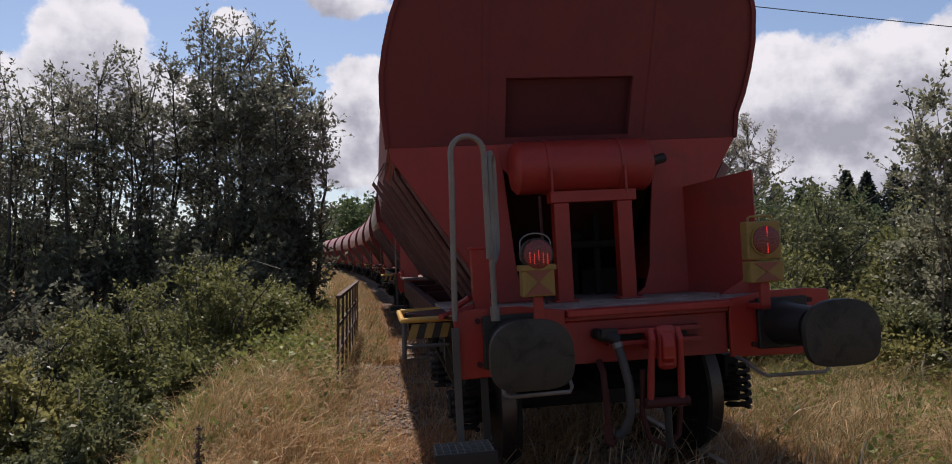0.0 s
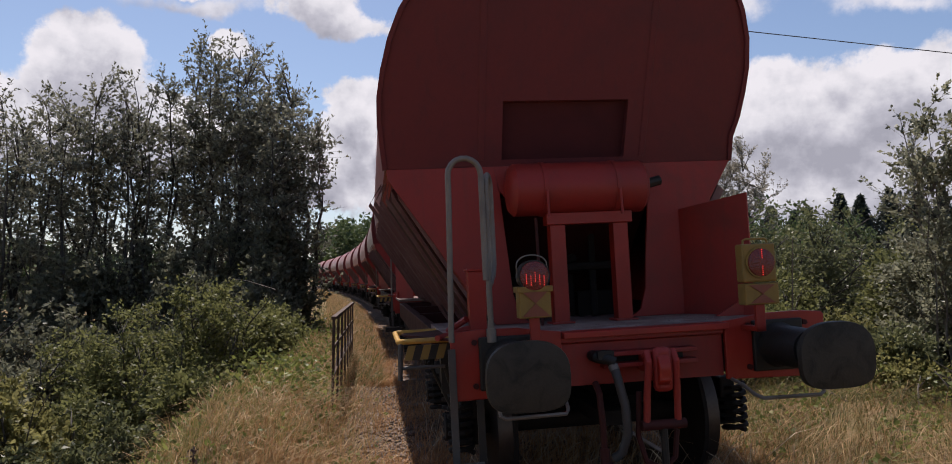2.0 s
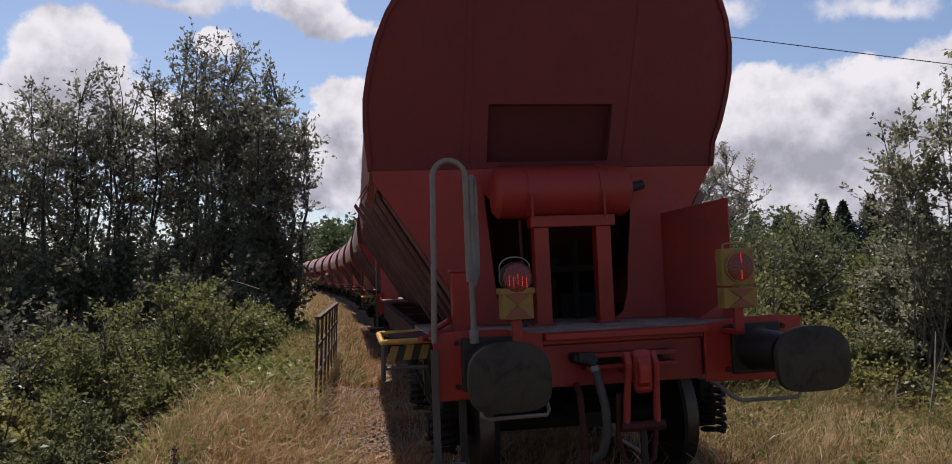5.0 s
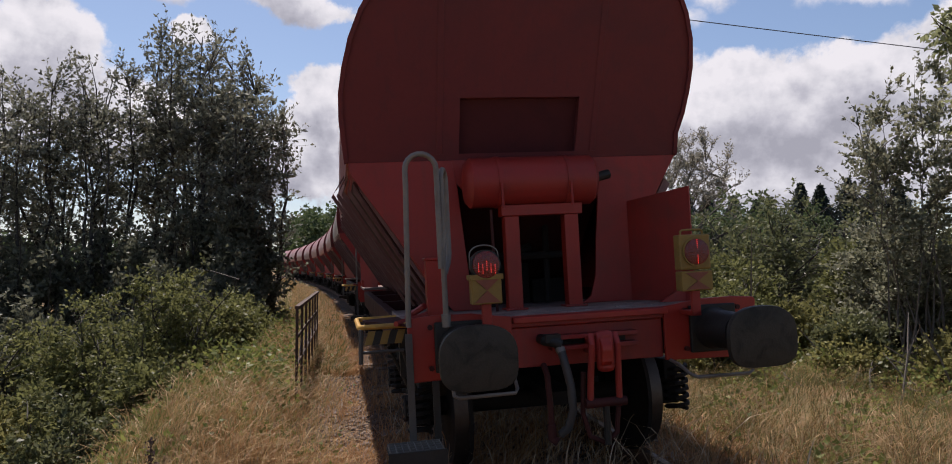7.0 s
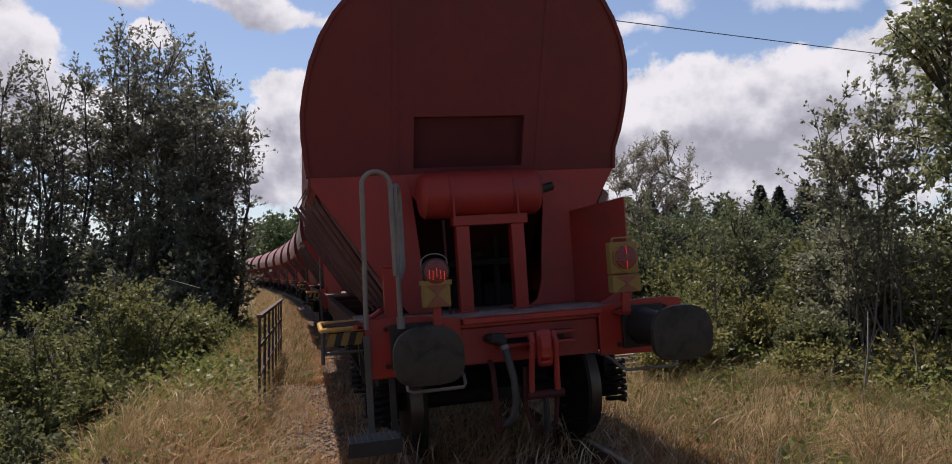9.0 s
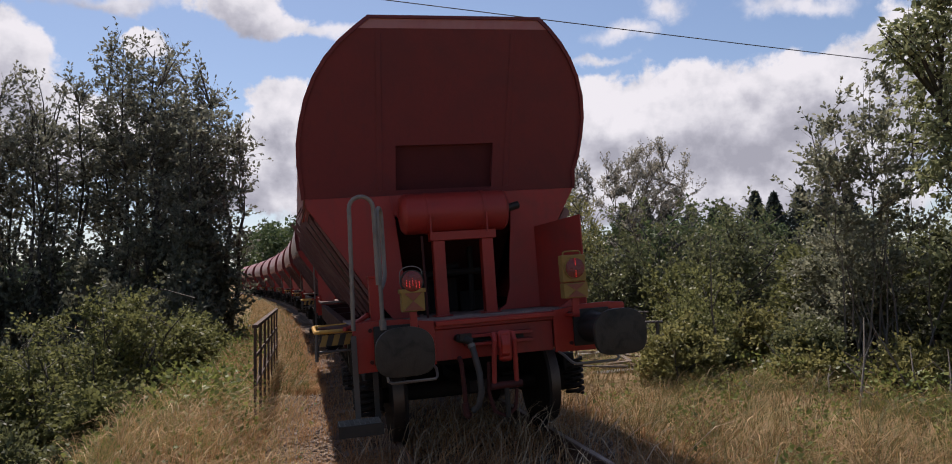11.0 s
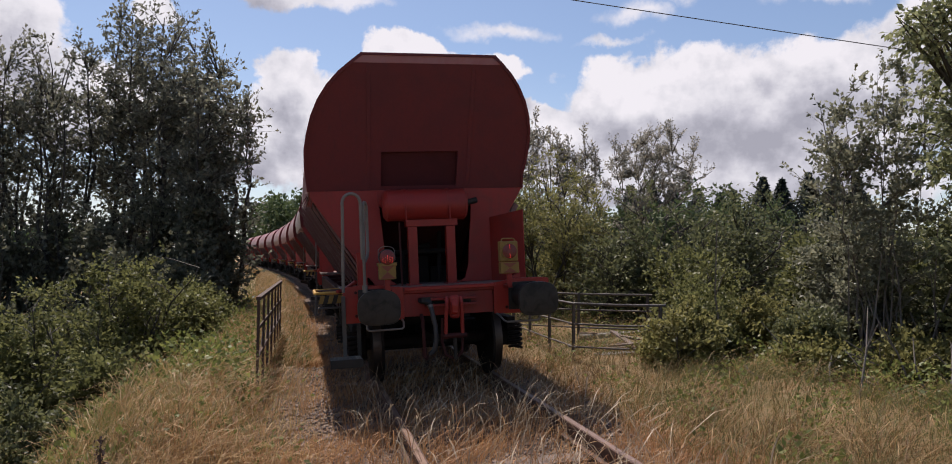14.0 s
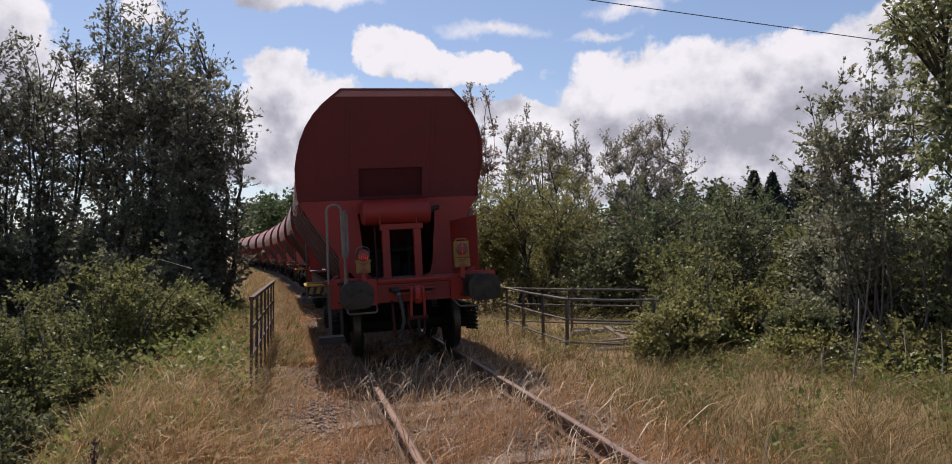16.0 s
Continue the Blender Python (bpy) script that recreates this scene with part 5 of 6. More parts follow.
# hedge on the other side
for x, y, top, r, m in ((8.4, 7.5, 0.75, 0.6, 3), (7.9, 8.4, 0.55, 0.5, 3), (8.9, 6.9, 1.2, 0.7, 0), (7.4, 9.8, 0.8, 0.5, 1), (7.6, 11.4, 0.9, 0.6, 3), (8.4, 18.0, 3.5, 1.9, 1), (9.6, 15.4, 3.0, 1.8, 1), (10.6, 17.5, 3.6, 2.0, 1), (11.2, 13.6, 3.1, 1.9, 1), (10.0, 12.2, 2.4, 1.5, 0), (13, 16, 3.2, 2.2, 1), (8.0, 14.2, 1.8, 1.2, 0),
                        (9.0, 10.8, 2.5, 1.1, 2), (10.6, 10.0, 3.2, 1.5, 1), (7.2, 17.0, 2.2, 1.3, 1), (12.6, 11.6, 3.2, 1.8, 1), (15, 19, 3.4, 2.5, 1), (7.6, 22.5, 4.4, 2.0, 1), (5.3, 9.95, 0.85, 0.62, 3), (6.2, 11.0, 1.0, 0.6, 0), (6.8, 12.2, 1.15, 0.7, 0), (7.0, 9.4, 0.4, 0.5, 3), (10.4, 9.6, 3.0, 1.0, 1), (9.2, 7.9, 1.9, 0.9, 0)):
    shrub(x, y, top, r, (LEAF_BUSH, LEAF_DARK, LEAF_GREY, LEAF_YELLOW)[m], ("fresh green hedge shrub", "dense deep green hedge shrub", "grey green willow hedge shrub", "low yellow green bramble")[m] + " beside the line", 60, 0.062 if r < 0.9 else 0.078 if y < 13 else 0.09, 9 if y < 13 else 7, 8 if y < 13 else 6, 0.44 if r > 0.9 else 0.36, shoots=26)
for x, y, top, r in ((6.1, 19.5, 4.5, 1.7), (5.1, 20.6, 3.4, 1.2), (7.6, 20.2, 3.6, 1.2)):
    shrub(x, y, top, r, LEAF_YELLOW, "feathery yellow green hedge shrub behind the pipe fence", 66, 0.08, 10, 8, 0.5, shoots=44, slim=0.7)


def willow():
    """A young sallow that stands above the hedge, thin upright shoots with the sky between."""
    x, y = 8.6, 9.9
    ends = ((-0.75, 0.1, 3.7), (-0.35, 0.3, 4.25), (0.05, 0, 4.55), (0.45, -0.1, 4.4), (-1.0, -0.2, 3.1), (0.8, 0.3, 4.1), (-0.1, -0.3, 3.6), (0.95, 0.0, 3.3), (-0.55, 0.0, 2.9))
    stems = [(at_ground(x, y, dx * 0.3, dy * 0.5), (x + dx, y + dy, z), 0.019) for dx, dy, z in ends]
    tips = []
    for dx, dy, z in ends:
        for k in range(17):
            s = rng.uniform(0.34, 1.04)
            tips.append((x + dx * (0.3 + 0.7 * s) + rng.normal() * 0.2, y + dy + rng.normal() * 0.2, z * s + 0.12))
    plant("willow_shrub", "tall grey green sallow with upright shoots above the hedge", "shrub", "", stems, tips, 7, 9, 0.42, 0.075, LEAF_GREY, TWIG, rise=0.6, droop=-0.1, r_bough=0.008, wood_every=1, bare=0.1)


def cherry():
    """A wild cherry close by, leaves hanging from long boughs."""
    x, y = 9.3, 8.6
    stems = [(at_ground(x, y), (x + 0.1, y, 7.2), 0.13), (at_ground(x, y, -0.3, 0.1), (x - 0.6, y - 0.2, 5.6), 0.08), (at_ground(x, y, 0.3, -0.3), (x + 0.5, y - 0.8, 5.8), 0.08)]
    blobs = [(x, y, 5.6, 1.0, 1.1, 1.7, 64), (x - 0.1, y - 0.1, 3.9, 1.15, 1.1, 1.1, 68), (x - 0.75, y - 0.4, 5.5, 0.35, 0.4, 0.5, 12), (x - 0.6, y - 0.4, 3.2, 0.6, 0.5, 0.6, 20), (x + 0.1, y - 0.6, 2.2, 1.2, 1.0, 1.1, 42), (x + 0.1, y - 0.9, 0.8, 1.1, 0.8, 0.9, 40),
             (x - 1.3, y - 0.3, 4.95, 0.45, 0.3, 0.12, 9), (x - 1.65, y - 0.35, 4.7, 0.3, 0.25, 0.16, 6), (x + 1.2, y + 0.5, 4, 1.3, 1, 2.4, 30)]
    plant("cherry_tree", "wild cherry with hanging leaves at the edge of the verge", "tree", "", stems, crown_tips(blobs), 8, 7, 0.42, 0.096, LEAF_CHERRY, rise=0.0, droop=0.75, r_bough=0.014, wood_every=2, slim=0.85)


def sparse_tree(x, y, top, r, mat, label, n=60, leaf=0.1, leaves=9, low=0.6):
    g = float(ground_z(x, y))
    h = top - g
    stems = [(at_ground(x, y, 0.22 * k, 0.1 * abs(k)), (x + k * r * 0.36, y, top - 1.1 - 0.35 * abs(k)), 0.055) for k in (-2, -1, 0, 1, 2)]
    tips = crown_tips([(x, y, g + h * low, r, r * 0.8, h * (1 - low), n), (x, y, g + h * 0.72, r * 0.9, r * 0.7, h * 0.25, n)])
    plant("sparse_tree", label, "tree", "", stems, tips, 9, leaves, 0.6, leaf, mat, TWIG, rise=0.7, r_bough=0.02, wood_every=1, bare=0.4, slim=0.8, sag=0.05)


willow()
cherry()
sparse_tree(14.3, 29.4, 7.8, 2.5, LEAF_PALE, "pale half-bare tree with a fine round crown behind the hedge", 95)
sparse_tree(9.2, 29.7, 7.7, 1.5, LEAF_PALE, "pale thin tree behind the hedge", 55, 0.12, 6)
sparse_tree(10.7, 29.2, 7.0, 1.2, LEAF_PALE, "low thin tree behind the hedge", 45, 0.12, 6)
sparse_tree(6.9, 30.2, 8.9, 1.1, LEAF_COPPER, "tall thin reddish tree behind the wagon", 45, 0.12, 7)
for x, y, top, r in ((18, 31, 5.2, 2.4), (21, 32, 5.4, 2.6), (25, 36, 4.4, 2.8), (14, 33, 5.0, 2.6), (10, 34, 5, 2.6), (29, 34, 3.9, 3), (16.5, 27, 4.3, 1.8), (12.5, 24, 3.9, 1.9)):
    shrub(x, y, top, r, LEAF_FAR, "dark distant hedge bush behind the verge", 56, 0.16, 7, 6, 0.7, name="distant_bush")


def spruce(x, y, top, r):
    g = -1.0
    base = new("spruce_tree")
    tagged(base, "dark pointed spruce far behind the hedge", "tree", "far spruces")
    part("trunk", Shape().tube([(x, y, g), (x, y, top)], [0.2, 0.02], 7), BARK, base)
    # whorls of drooping boughs, shorter towards the tip
    p, d = [], []
    for k in range(40):
        h = 0.3 + 0.7 * k / 39
        z = g + 1.5 + (top - g - 1.5) * h
        rad = min(0.5 * (top - z), 1.2 * r) * (0.7 + 0.5 * rng.random()) + 0.05
        for j in range(18):
            a = rng.uniform(0, 2 * math.pi)
            for q in np.linspace(0.12, 1.0, 9):
                p.append((x + rad * q * math.cos(a), y + rad * q * math.sin(a), z - 0.30 * rad * q ** 1.5 + rng.normal() * 0.04))
                d.append((math.cos(a), math.sin(a), -0.3))
    v, f = leaves_at(np.array(p), 0.42, droop=0.3, along=np.array(d), slim=0.7)
    c = sheet("crown", v, f, NEEDLE)
    c.parent = base


for x, y, top, r in ((55.4, 83, 11.9, 2.2), (57.4, 82, 11.7, 2.1), (60.1, 80.5, 12.4, 2.3), (52.4, 85, 10.4, 2.2), (62.6, 79, 12.4, 2.4), (48, 86, 10.6, 2.2), (45.5, 88, 11.2, 2.2), (43, 89, 11.6, 2.3), (40.5, 90, 11.0, 2.3), (50, 84, 9.8, 2.4), (65, 78, 12.0, 2.5)):
    spruce(x, y, top, r)


def far_woods():
    """The wood that closes the view along the line and all round."""
    pts = []
    for _ in range(620):
        a = rng.uniform(-0.75, 1.15) if rng.random() < 0.75 else rng.uniform(0, 2 * math.pi)
        d = rng.uniform(72, 125)
        x, y = d * math.sin(a), d * math.cos(a)
        if abs(x - float(track_x(min(y, 150)))) < 7 and y > 0:
            continue
        h = 5.0 + 2.2 * rng.random() + 1.5 * math.sin(a * 7)
        n = 46
        dd = rng.normal(size=(n, 3))
        dd /= np.linalg.norm(dd, axis=1)[:, None]
        c = np.array([x, y, h * 0.45 - 1]) + dd * np.array([2.4, 2.4, h * 0.5]) * rng.uniform(0.6, 1.05, (n, 1))
        pts.append(np.repeat(c, 3, 0) + rng.normal(size=(n * 3, 3)) * 0.5)
    for _ in range(130):
        y = rng.uniform(138, 170)
        x = float(track_x(y)) + rng.uniform(5.0, 34)
        h = 12.5 + 2.0 * rng.random()
        n = 80
        dd = rng.normal(size=(n, 3))
        dd /= np.linalg.norm(dd, axis=1)[:, None]
        c = np.array([x, y, h * 0.5 - 0.5]) + dd * np.array([2.2, 2.2, h * 0.5]) * rng.uniform(0.6, 1.05, (n, 1))
        pts.append(np.repeat(c, 4, 0) + rng.normal(size=(n * 4, 3)) * 0.4)
    v, f = leaves_at(np.concatenate(pts), 0.8)
    tagged(sheet("far_woods", v, f, LEAF_FAR), "broadleaf wood in the distance along the line", "woods", kind="stuff")


far_woods()


def dead_twigs():
    """Cut branches heaped at the foot of the hedge."""
    for k in range(34):
        x, y = 7.4 + rng.normal() * 0.55, 9.0 + rng.normal() * 1.0
        g = float(ground_z(x, y))
        a, e, l = rng.uniform(-1.0, 1.0), rng.uniform(0.05, 1.2), rng.uniform(0.5, 1.7)
        p = Vector((x, y, g))
        q = p + float(l) * Vector((math.sin(a) * math.cos(e), 0.4 * math.cos(a), math.sin(e)))
        m = p.lerp(q, 0.5) + Vector((rng.normal() * 0.06, rng.normal() * 0.05, 0.05))
        s = Shape().tube([p, m, q], [0.017, 0.012, 0.005], 6)
        s.tube([m, m + (q - m).length * Vector((rng.normal() * 0.4, rng.normal() * 0.3, 0.5))], [0.009, 0.003], 5)
        tagged(part("dead_branch", s, TWIG), "pale dead branch leaning in the hedge", "branch", "dead branches by the hedge")

    for k in range(11):
        x, y = 8.5 + rng.normal() * 0.9, 9.7 + rng.normal() * 0.9
        g = float(ground_z(x, y))
        l = float(rng.uniform(1.3, 2.6))
        p = Vector((x, y, g))
        q = p + Vector((rng.normal() * 0.35, rng.normal() * 0.25, l))
        m = p.lerp(q, 0.5) + Vector((rng.normal() * 0.08, rng.normal() * 0.06, 0))
        s = Shape().tube([p, m, q], [0.02, 0.014, 0.005], 6)
        s.tube([m, m + Vector((rng.normal() * 0.3, rng.normal() * 0.2, 0.5))], [0.009, 0.003], 5)
        tagged(part("bare_stem", s, TWIG), "pale bare stem standing in the hedge", "branch", "bare stems in the hedge")


dead_twigs()


def blades(x, y, h, width, lean_by, mat, name, label, head=0.0):
    """Grass: arching tapering blades rooted in the ground; head swells the tip to a nodding seed head."""
    n = len(x)
    z = ground_z(x, y) - 0.02
    a = rng.uniform(0, 2 * math.pi, n)
    # the breeze and the slope comb the grass a little to one side
    bend = rng.uniform(0.2, 1.35, n) * lean_by
    d = np.stack([np.cos(a) + 0.35, np.sin(a) - 0.1], 1) * (bend * h)[:, None]
    b = rng.uniform(0, 2 * math.pi, n)
    s = np.stack([np.cos(b), np.sin(b), np.zeros(n)], 1) * (width * rng.uniform(0.7, 1.3, n))[:, None]
    p = np.stack([x, y, z], 1)
    cols = []
    for k, w in ((0.0, 0.5), (0.45, 0.46), (0.78, head if head else 0.36)):
        q = p + np.stack([d[:, 0] * k ** 2.2, d[:, 1] * k ** 2.2, h * (k - 0.24 * bend * k ** 3.2)], 1)
        cols += [q - s * w, q + s * w]
    tip = p + np.stack([d[:, 0], d[:, 1], h * (1 - 0.30 * bend)], 1)
    v = np.stack(cols + [tip], 1).reshape(-1, 3)
    i = np.arange(n)[:, None] * 7
    me_f = [i + np.array([[0, 1, 3, 2]]), i + np.array([[2, 3, 5, 4]]), i + np.array([[4, 5, 6]])]
    me = bpy.data.meshes.new(name)
    me.vertices.add(len(v))
    me.vertices.foreach_set("co", np.asarray(v, np.float32).ravel())
    sizes = np.concatenate([np.full(len(q), q.shape[1]) for q in me_f])
    loops = np.concatenate([q.ravel() for q in me_f]).astype(np.int32)
    me.loops.add(len(loops))
    me.loops.foreach_set("vertex_index", loops)
    me.polygons.add(len(sizes))
    me.polygons.foreach_set("loop_start", np.concatenate([[0], np.cumsum(sizes)[:-1]]).astype(np.int32))
    me.update(calc_edges=True)
    me.materials.append(mat)
    tagged(new(name, me), label, "grass", kind="stuff")


def patchy(x, y, scale, seed):
    return 0.5 + 0.25 * (np.sin(x * scale + seed) * np.cos(y * scale * 0.8 + 1.7 * seed) + np.sin(x * scale * 2.3 - y * scale * 1.9 + seed * 3.1))


def scatter(n, keep):
    """Places over the verge, denser near the line's start."""
    d = 2.6 + 24 * rng.random(n) ** 1.7
    a = rng.uniform(-0.62, 0.86, n)
    x, y = d * np.sin(a), d * np.cos(a)
    k = rng.random(n) < keep(x, y, x - track_x(y))
    return x[k], y[k]


def band(u, a, b, soft=0.4):
    return smooth_step(a - soft, a + soft, u) * (1 - smooth_step(b - soft, b + soft, u))


def build_grass():
    # left verge: straw over green; between the rails sunburnt; right verge green to gold
    x, y = scatter(110000, lambda x, y, u: band(u, -4.2, -1.75) * (0.35 + 0.65 * patchy(x, y, 0.9, 2)) * 0.9 * (1 - 0.85 * smooth_step(8.2, 10, y) * smooth_step(2.2, 2.6, -u)))
    blades(x, y, rng.uniform(0.10, 0.40, len(x)) * (0.5 + patchy(x, y, 2.9, 6)), 0.006, 1.25, GRASS_DRY, "dry_grass", "dry straw coloured grass on the verge")
    x, y = scatter(120000, lambda x, y, u: band(u, -4.6, -2.0) * np.maximum(1 - patchy(x, y, 0.9, 2), 0.9 * smooth_step(8.2, 10, y)))
    blades(x, y, rng.uniform(0.10, 0.32, len(x)), 0.006, 0.95, GRASS_GREEN, "green_grass", "green grass between the straw on the verge")
    x, y = scatter(190000, lambda x, y, u: band(u, -2.6, 1.8, 0.3) * (0.4 + 0.6 * smooth_step(0.35, 0.6, patchy(x, y, 1.6, 5))) * (1 - 0.4 * band(u, -2.0, -1.3, 0.2) * smooth_step(5.5, 8, y)) * (1 - 0.6 * band(np.abs(u), 0.66, 0.84, 0.06)))
    blades(x, y, rng.uniform(0.07, 0.27, len(x)), 0.006, 0.9, GRASS_RED, "sunburnt_grass", "short sunburnt reddish grass between the rails")
    x, y = scatter(140000, lambda x, y, u: band(u, 1.4, 6.2) * (0.3 + 0.7 * patchy(x, y, 0.8, 9)) * (1 - 0.75 * smooth_step(2.0, 4.2, u)))
    blades(x, y, rng.uniform(0.14, 0.42, len(x)) * (0.5 + patchy(x, y, 2.7, 8)), 0.0055, 1.25, GRASS_GOLD, "golden_grass", "long golden dry grass beside the track")
    x, y = scatter(300000, lambda x, y, u: band(u, 1.6, 7.6) * (1.05 - patchy(x, y, 0.8, 9)) * (0.45 + 0.55 * smooth_step(2, 4.5, u)))
    blades(x, y, rng.uniform(0.12, 0.38, len(x)) * (0.45 + 1.1 * patchy(x, y, 3.1, 4)), 0.0048, 1.3, GRASS_OLIVE, "olive_grass", "long olive green grass beside the track")
    # bleached stalks with seed heads stand between and beside the rails
    x, y = scatter(30000, lambda x, y, u: band(u, -1.1, 1.15, 0.2) * (0.12 + band(y, 6.6, 10.5, 0.6)) * 0.6)
    blades(x, y, rng.uniform(0.24, 0.66, len(x)), 0.0048, 0.85, GRASS_PALE, "bleached_stalks", "tall bleached grass stalks in the track bed", head=0.9)
    x, y = rng.uniform(1.2, 2.75, 9), rng.uniform(3.05, 3.6, 9)
    blades(x, y, rng.uniform(0.68, 0.9, len(x)), 0.0021, 0.3, GRASS_PALE, "tall_stalks", "single tall bleached stalks in the track bed", head=1.2)
    x, y = scatter(26000, lambda x, y, u: band(u, -1.2, 0.6, 0.2) * band(y, 4.4, 6.8, 0.4) * 0.5 * patchy(x, y, 2.2, 3))
    blades(x, y, rng.uniform(0.25, 0.55, len(x)), 0.004, 0.9, GRASS_RED, "reddish_tufts", "tall reddish brown grass tufts in the track bed", head=0.9)
    x, y = scatter(14000, lambda x, y, u: band(u, -1.2, 1.15, 0.2) * band(y, 4.2, 7.0, 0.4) * 0.35)
    blades(x, y, rng.uniform(0.35, 0.7, len(x)), 0.004, 0.7, GRASS_PALE, "bleached_stalks", "tall bleached grass stalks in the track bed", head=1.0)
    x, y = scatter(80000, lambda x, y, u: (band(u, -4.2, -1.9) + 0.55 * band(u, 1.5, 6.8)) * (0.15 + 0.6 * patchy(x, y, 1.4, 12)))
    blades(x, y, rng.uniform(0.26, 0.55, len(x)), 0.0017, 1.35, GRASS_DRY, "seed_stalks", "pale nodding seed stalks above the verge grass", head=1.6)
    # the verge further along the line
    for k, (mat, name, label) in enumerate(((GRASS_OLIVE, "olive_grass", "olive green grass further along the line"), (GRASS_DRY, "dry_grass", "dry grass further along the line"), (GRASS_RED, "sunburnt_grass", "sunburnt grass along the path beside the rails"))):
        y = 12 + 88 * rng.random(18000) ** 1.8
        u = rng.uniform(-6.5, -1.5, len(y)) if k == 0 else rng.uniform(-3.4, -2.1, len(y)) if k == 1 else -1.3 - 1.2 * rng.random(len(y))
        blades(track_x(y) + u, y, rng.uniform(0.15, 0.4, len(y)) * (0.55 if k == 2 else 1), 0.011, 0.9, mat, name, label)
    # the verges go on beside and behind
    for lo, hi, mat, name, label in ((-5.5, -2.2, GRASS_DRY, "dry_grass", "dry straw grass beside the line"), (1.7, 7.0, GRASS_OLIVE, "olive_grass", "olive green grass beside the line"), (-1.9, 1.6, GRASS_RED, "sunburnt_grass", "short sunburnt grass between the rails")):
        y = rng.uniform(-9, 6, 12000)
        u = rng.uniform(lo, hi, len(y))
        keep = np.hypot(u + XC, y) > 0.8
        x, y = track_x(y)[keep] + u[keep], y[keep]
        keep = (y < 2.2) | (np.abs(np.arctan2(x, y) - 0.12) > 0.70)
        x, y = x[keep], y[keep]
        blades(x, y, rng.uniform(0.1, 0.32, len(y)), 0.006, 1.0, mat, name, label)
    # broad-leaved weeds
    for keep, n, h, label in ((lambda x, y, u: band(u, -5.0, -2.3) * smooth_step(0.4, 0.65, patchy(x, y, 1.3, 7)) * (0.25 + 0.75 * smooth_step(7, 10, y)), 42000, 0.22, "low green weeds on the slope's edge"),
                              (lambda x, y, u: band(u, 4.6, 8.5) * smooth_step(0.25, 0.5, patchy(x, y, 1.1, 4)), 130000, 0.5, "low green weeds at the foot of the hedge"),
                              (lambda x, y, u: band(u, -4.6, -2.35, 0.3) * smooth_step(7.6, 9.2, y), 190000, 0.42, "fresh green weeds beside the railing"),
                              (lambda x, y, u: band(u, -3.1, -2.15, 0.15) * band(y, 7.3, 9.0, 0.4), 110000, 0.5, "green weeds before the railing"),
                              (lambda x, y, u: band(u, 1.9, 7.5) * smooth_step(0.45, 0.65, patchy(x, y, 1.7, 3)) * 0.7, 110000, 0.24, "scattered green weeds in the verge grass"),
                              (lambda x, y, u: band(u, -4.4, -1.8) * smooth_step(0.52, 0.66, patchy(x, y, 1.9, 11)) * 0.9, 60000, 0.2, "patches of green weeds in the straw"),
                              (lambda x, y, u: band(u, -9, -3.4) * 0.9, 60000, 0.3, "low green weeds and nettles down the slope")):
        x, y = scatter(n, keep)
        z = ground_z(x, y) + rng.random(len(x)) ** 1.5 * h
        v, f = leaves_at(np.stack([x, y, z], 1), 0.06, droop=0.0)
        tagged(sheet("verge_weeds", v, f, WEED), label, "weeds", kind="stuff")


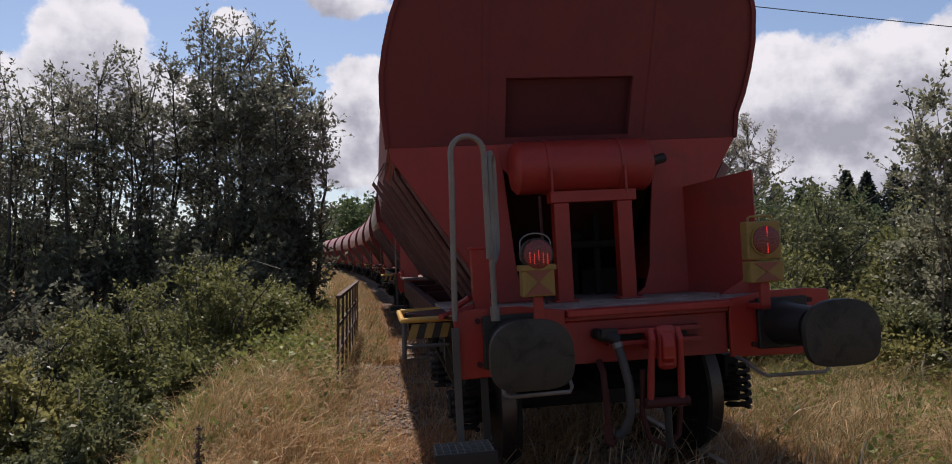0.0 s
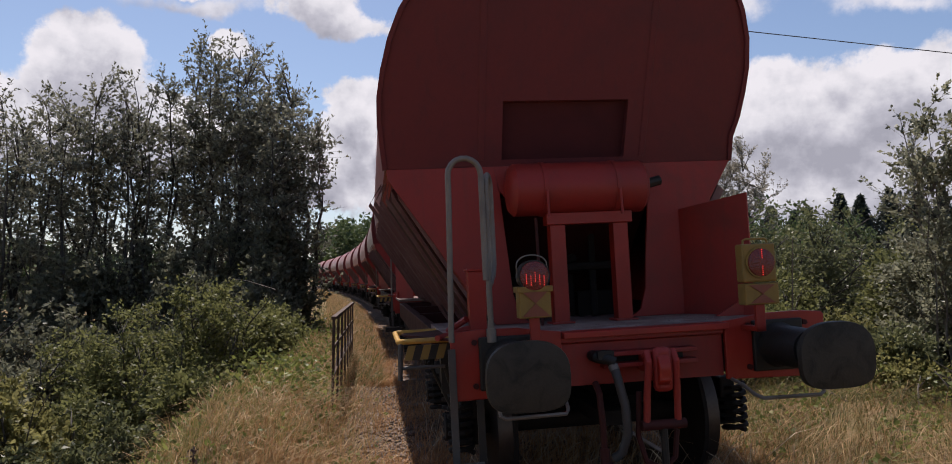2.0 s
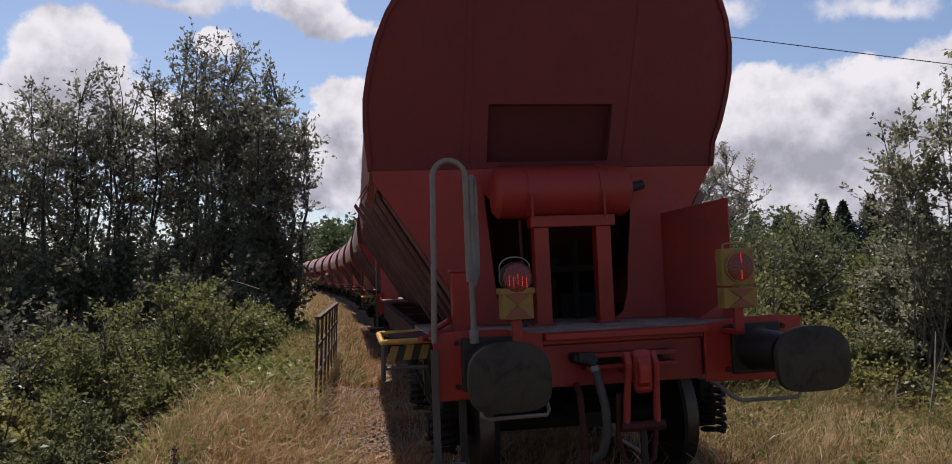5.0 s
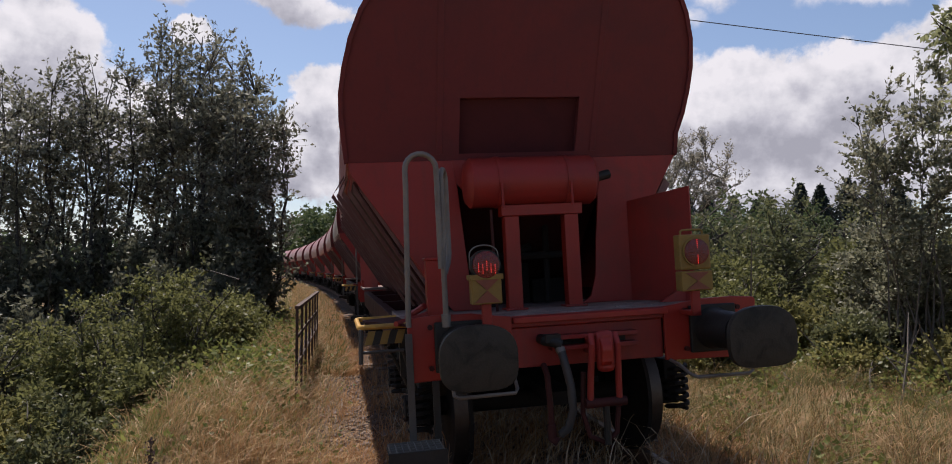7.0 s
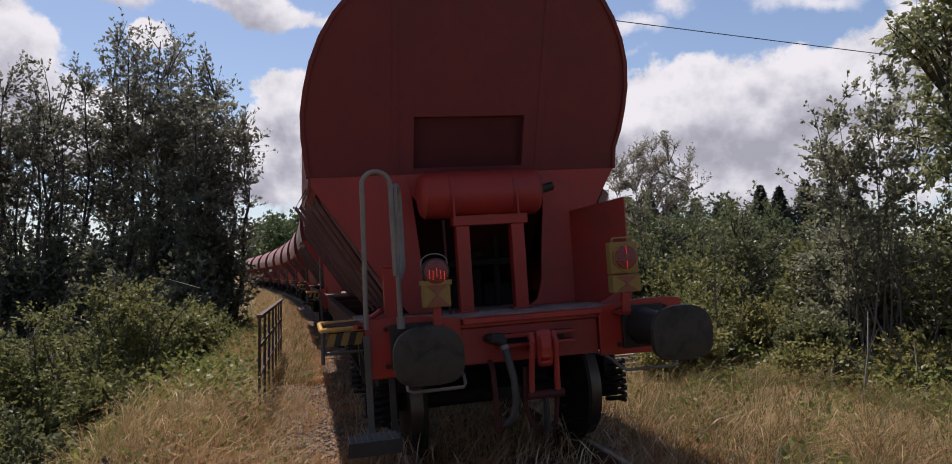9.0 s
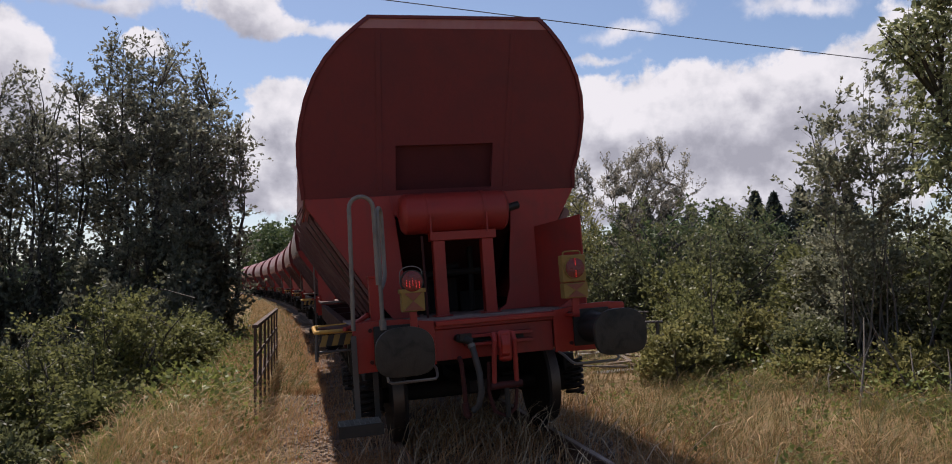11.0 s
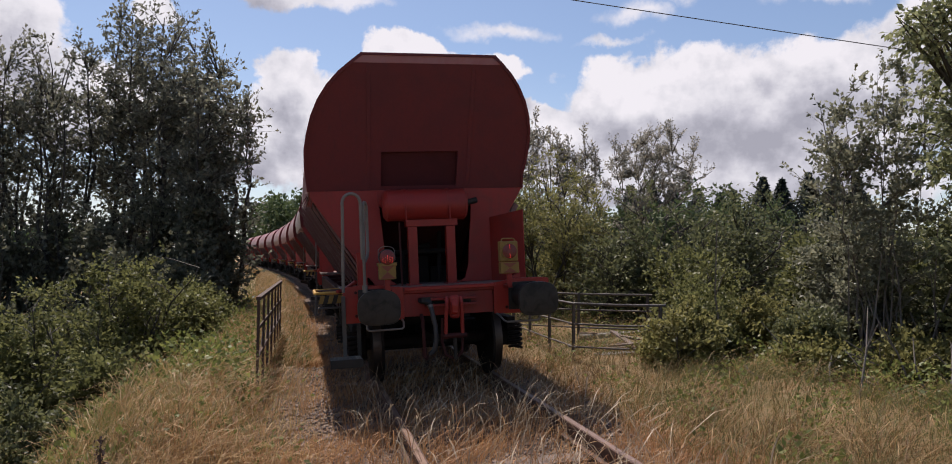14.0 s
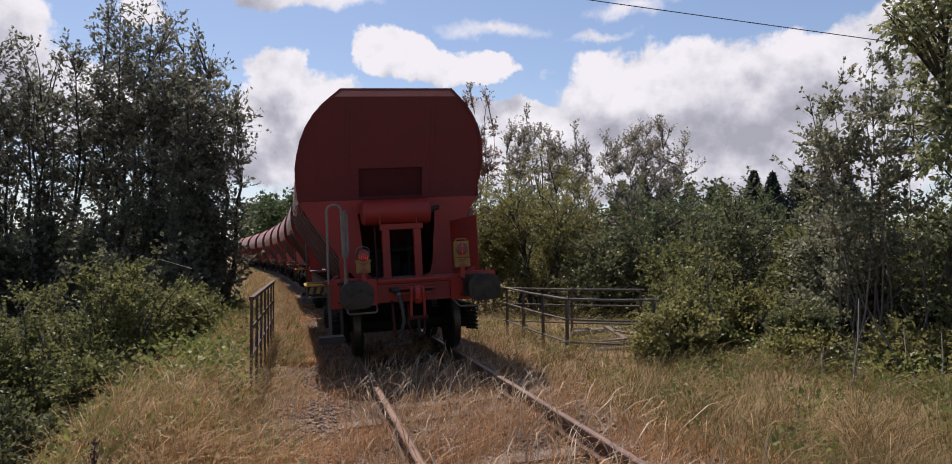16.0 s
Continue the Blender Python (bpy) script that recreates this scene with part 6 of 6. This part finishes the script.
def build_ballast():
    """Loose stones over the track bed and the path beside it."""
    x, y = scatter(90000, lambda x, y, u: band(u, -2.4, 1.5, 0.25) * (0.14 + 0.86 * band(u, -2.05, -1.2, 0.2) * smooth_step(5.5, 8, y)))
    n = len(x)
    z = ground_z(x, y) + 0.008
    r = rng.uniform(0.012, 0.034, n)
    o = np.array([(1, 0, 0), (-1, 0, 0), (0, 1, 0), (0, -1, 0), (0, 0, 1), (0, 0, -1)], float)
    v = o[None] * r[:, None, None] * rng.uniform(0.6, 1.3, (n, 6, 1)) + rng.normal(size=(n, 6, 3)) * 0.004
    ang = rng.uniform(0, 6.28, n)
    c, s = np.cos(ang)[:, None], np.sin(ang)[:, None]
    v = np.stack([c * v[..., 0] - s * v[..., 1], s * v[..., 0] + c * v[..., 1], v[..., 2] * 0.8], -1) + np.stack([x, y, z], 1)[:, None]
    t = np.array([(0, 2, 4), (2, 1, 4), (1, 3, 4), (3, 0, 4), (2, 0, 5), (1, 2, 5), (3, 1, 5), (0, 3, 5)])
    f = (np.arange(n)[:, None, None] * 6 + t[None]).reshape(-1, 3)
    tagged(sheet("ballast_stones", v.reshape(-1, 3), f, STONE), "loose grey brown ballast stones along the track", "ballast", kind="stuff")


build_grass()
build_ballast()


def build_dock():
    """A dead dock stem in the verge."""
    x, y = -1.12, 4.35
    g = float(ground_z(x, y))
    s = Shape().tube([(x, y, g), (x + 0.01, y, g + 0.28), (x, y, g + 0.6)], [0.008, 0.006, 0.003], 6)
    d = new("dock_stem")
    tagged(d, "dead brown dock stem in the verge grass", "weed")
    part("stem", s, RUST, d)
    k = 160
    pts = np.stack([x + rng.normal(size=k) * 0.012, y + rng.normal(size=k) * 0.012, g + rng.uniform(0.34, 0.62, k)], 1)
    v, f = leaves_at(pts, 0.022)
    o = sheet("seed_head", v, f, RUST)
    o.parent = d


build_dock()

# ---------- what moves ----------


def wagon_pose(s):
    ya, yb = s + 2.75, s + WAGON_PITCH - 2.75
    xa, xb = float(track_x(ya)), float(track_x(yb))
    a = math.atan2(xa - xb, yb - ya)
    turn = Matrix.Rotation(a, 4, "Z") @ Matrix.Rotation(-CANT, 4, "Y")
    return Matrix.Translation((xa + math.sin(a) * 2.75, ya - math.cos(a) * 2.75, 0)) @ turn


def motions():
    for i, w in enumerate(wagons):
        walk(w, [(t, wagon_pose(s + i * WAGON_PITCH)) for t, s in TRAVEL])
    for lamp, place in LAMPS:
        walk(lamp, [(t, wagon_pose(s) @ Matrix.Translation(place)) for t, s in TRAVEL])
    turning = [o for w in wagons for b in w.children if b.name.startswith("bogie_frame") for o in b.children if o.name.startswith("wheelset")]
    start = TRAVEL[0][1]
    for o in turning:
        place = o.matrix_basis.translation.copy()
        walk(o, [(t, Matrix.Translation(place) @ Matrix.Rotation(-(s - start) / 0.46, 4, "X")) for t, s in TRAVEL])


motions()
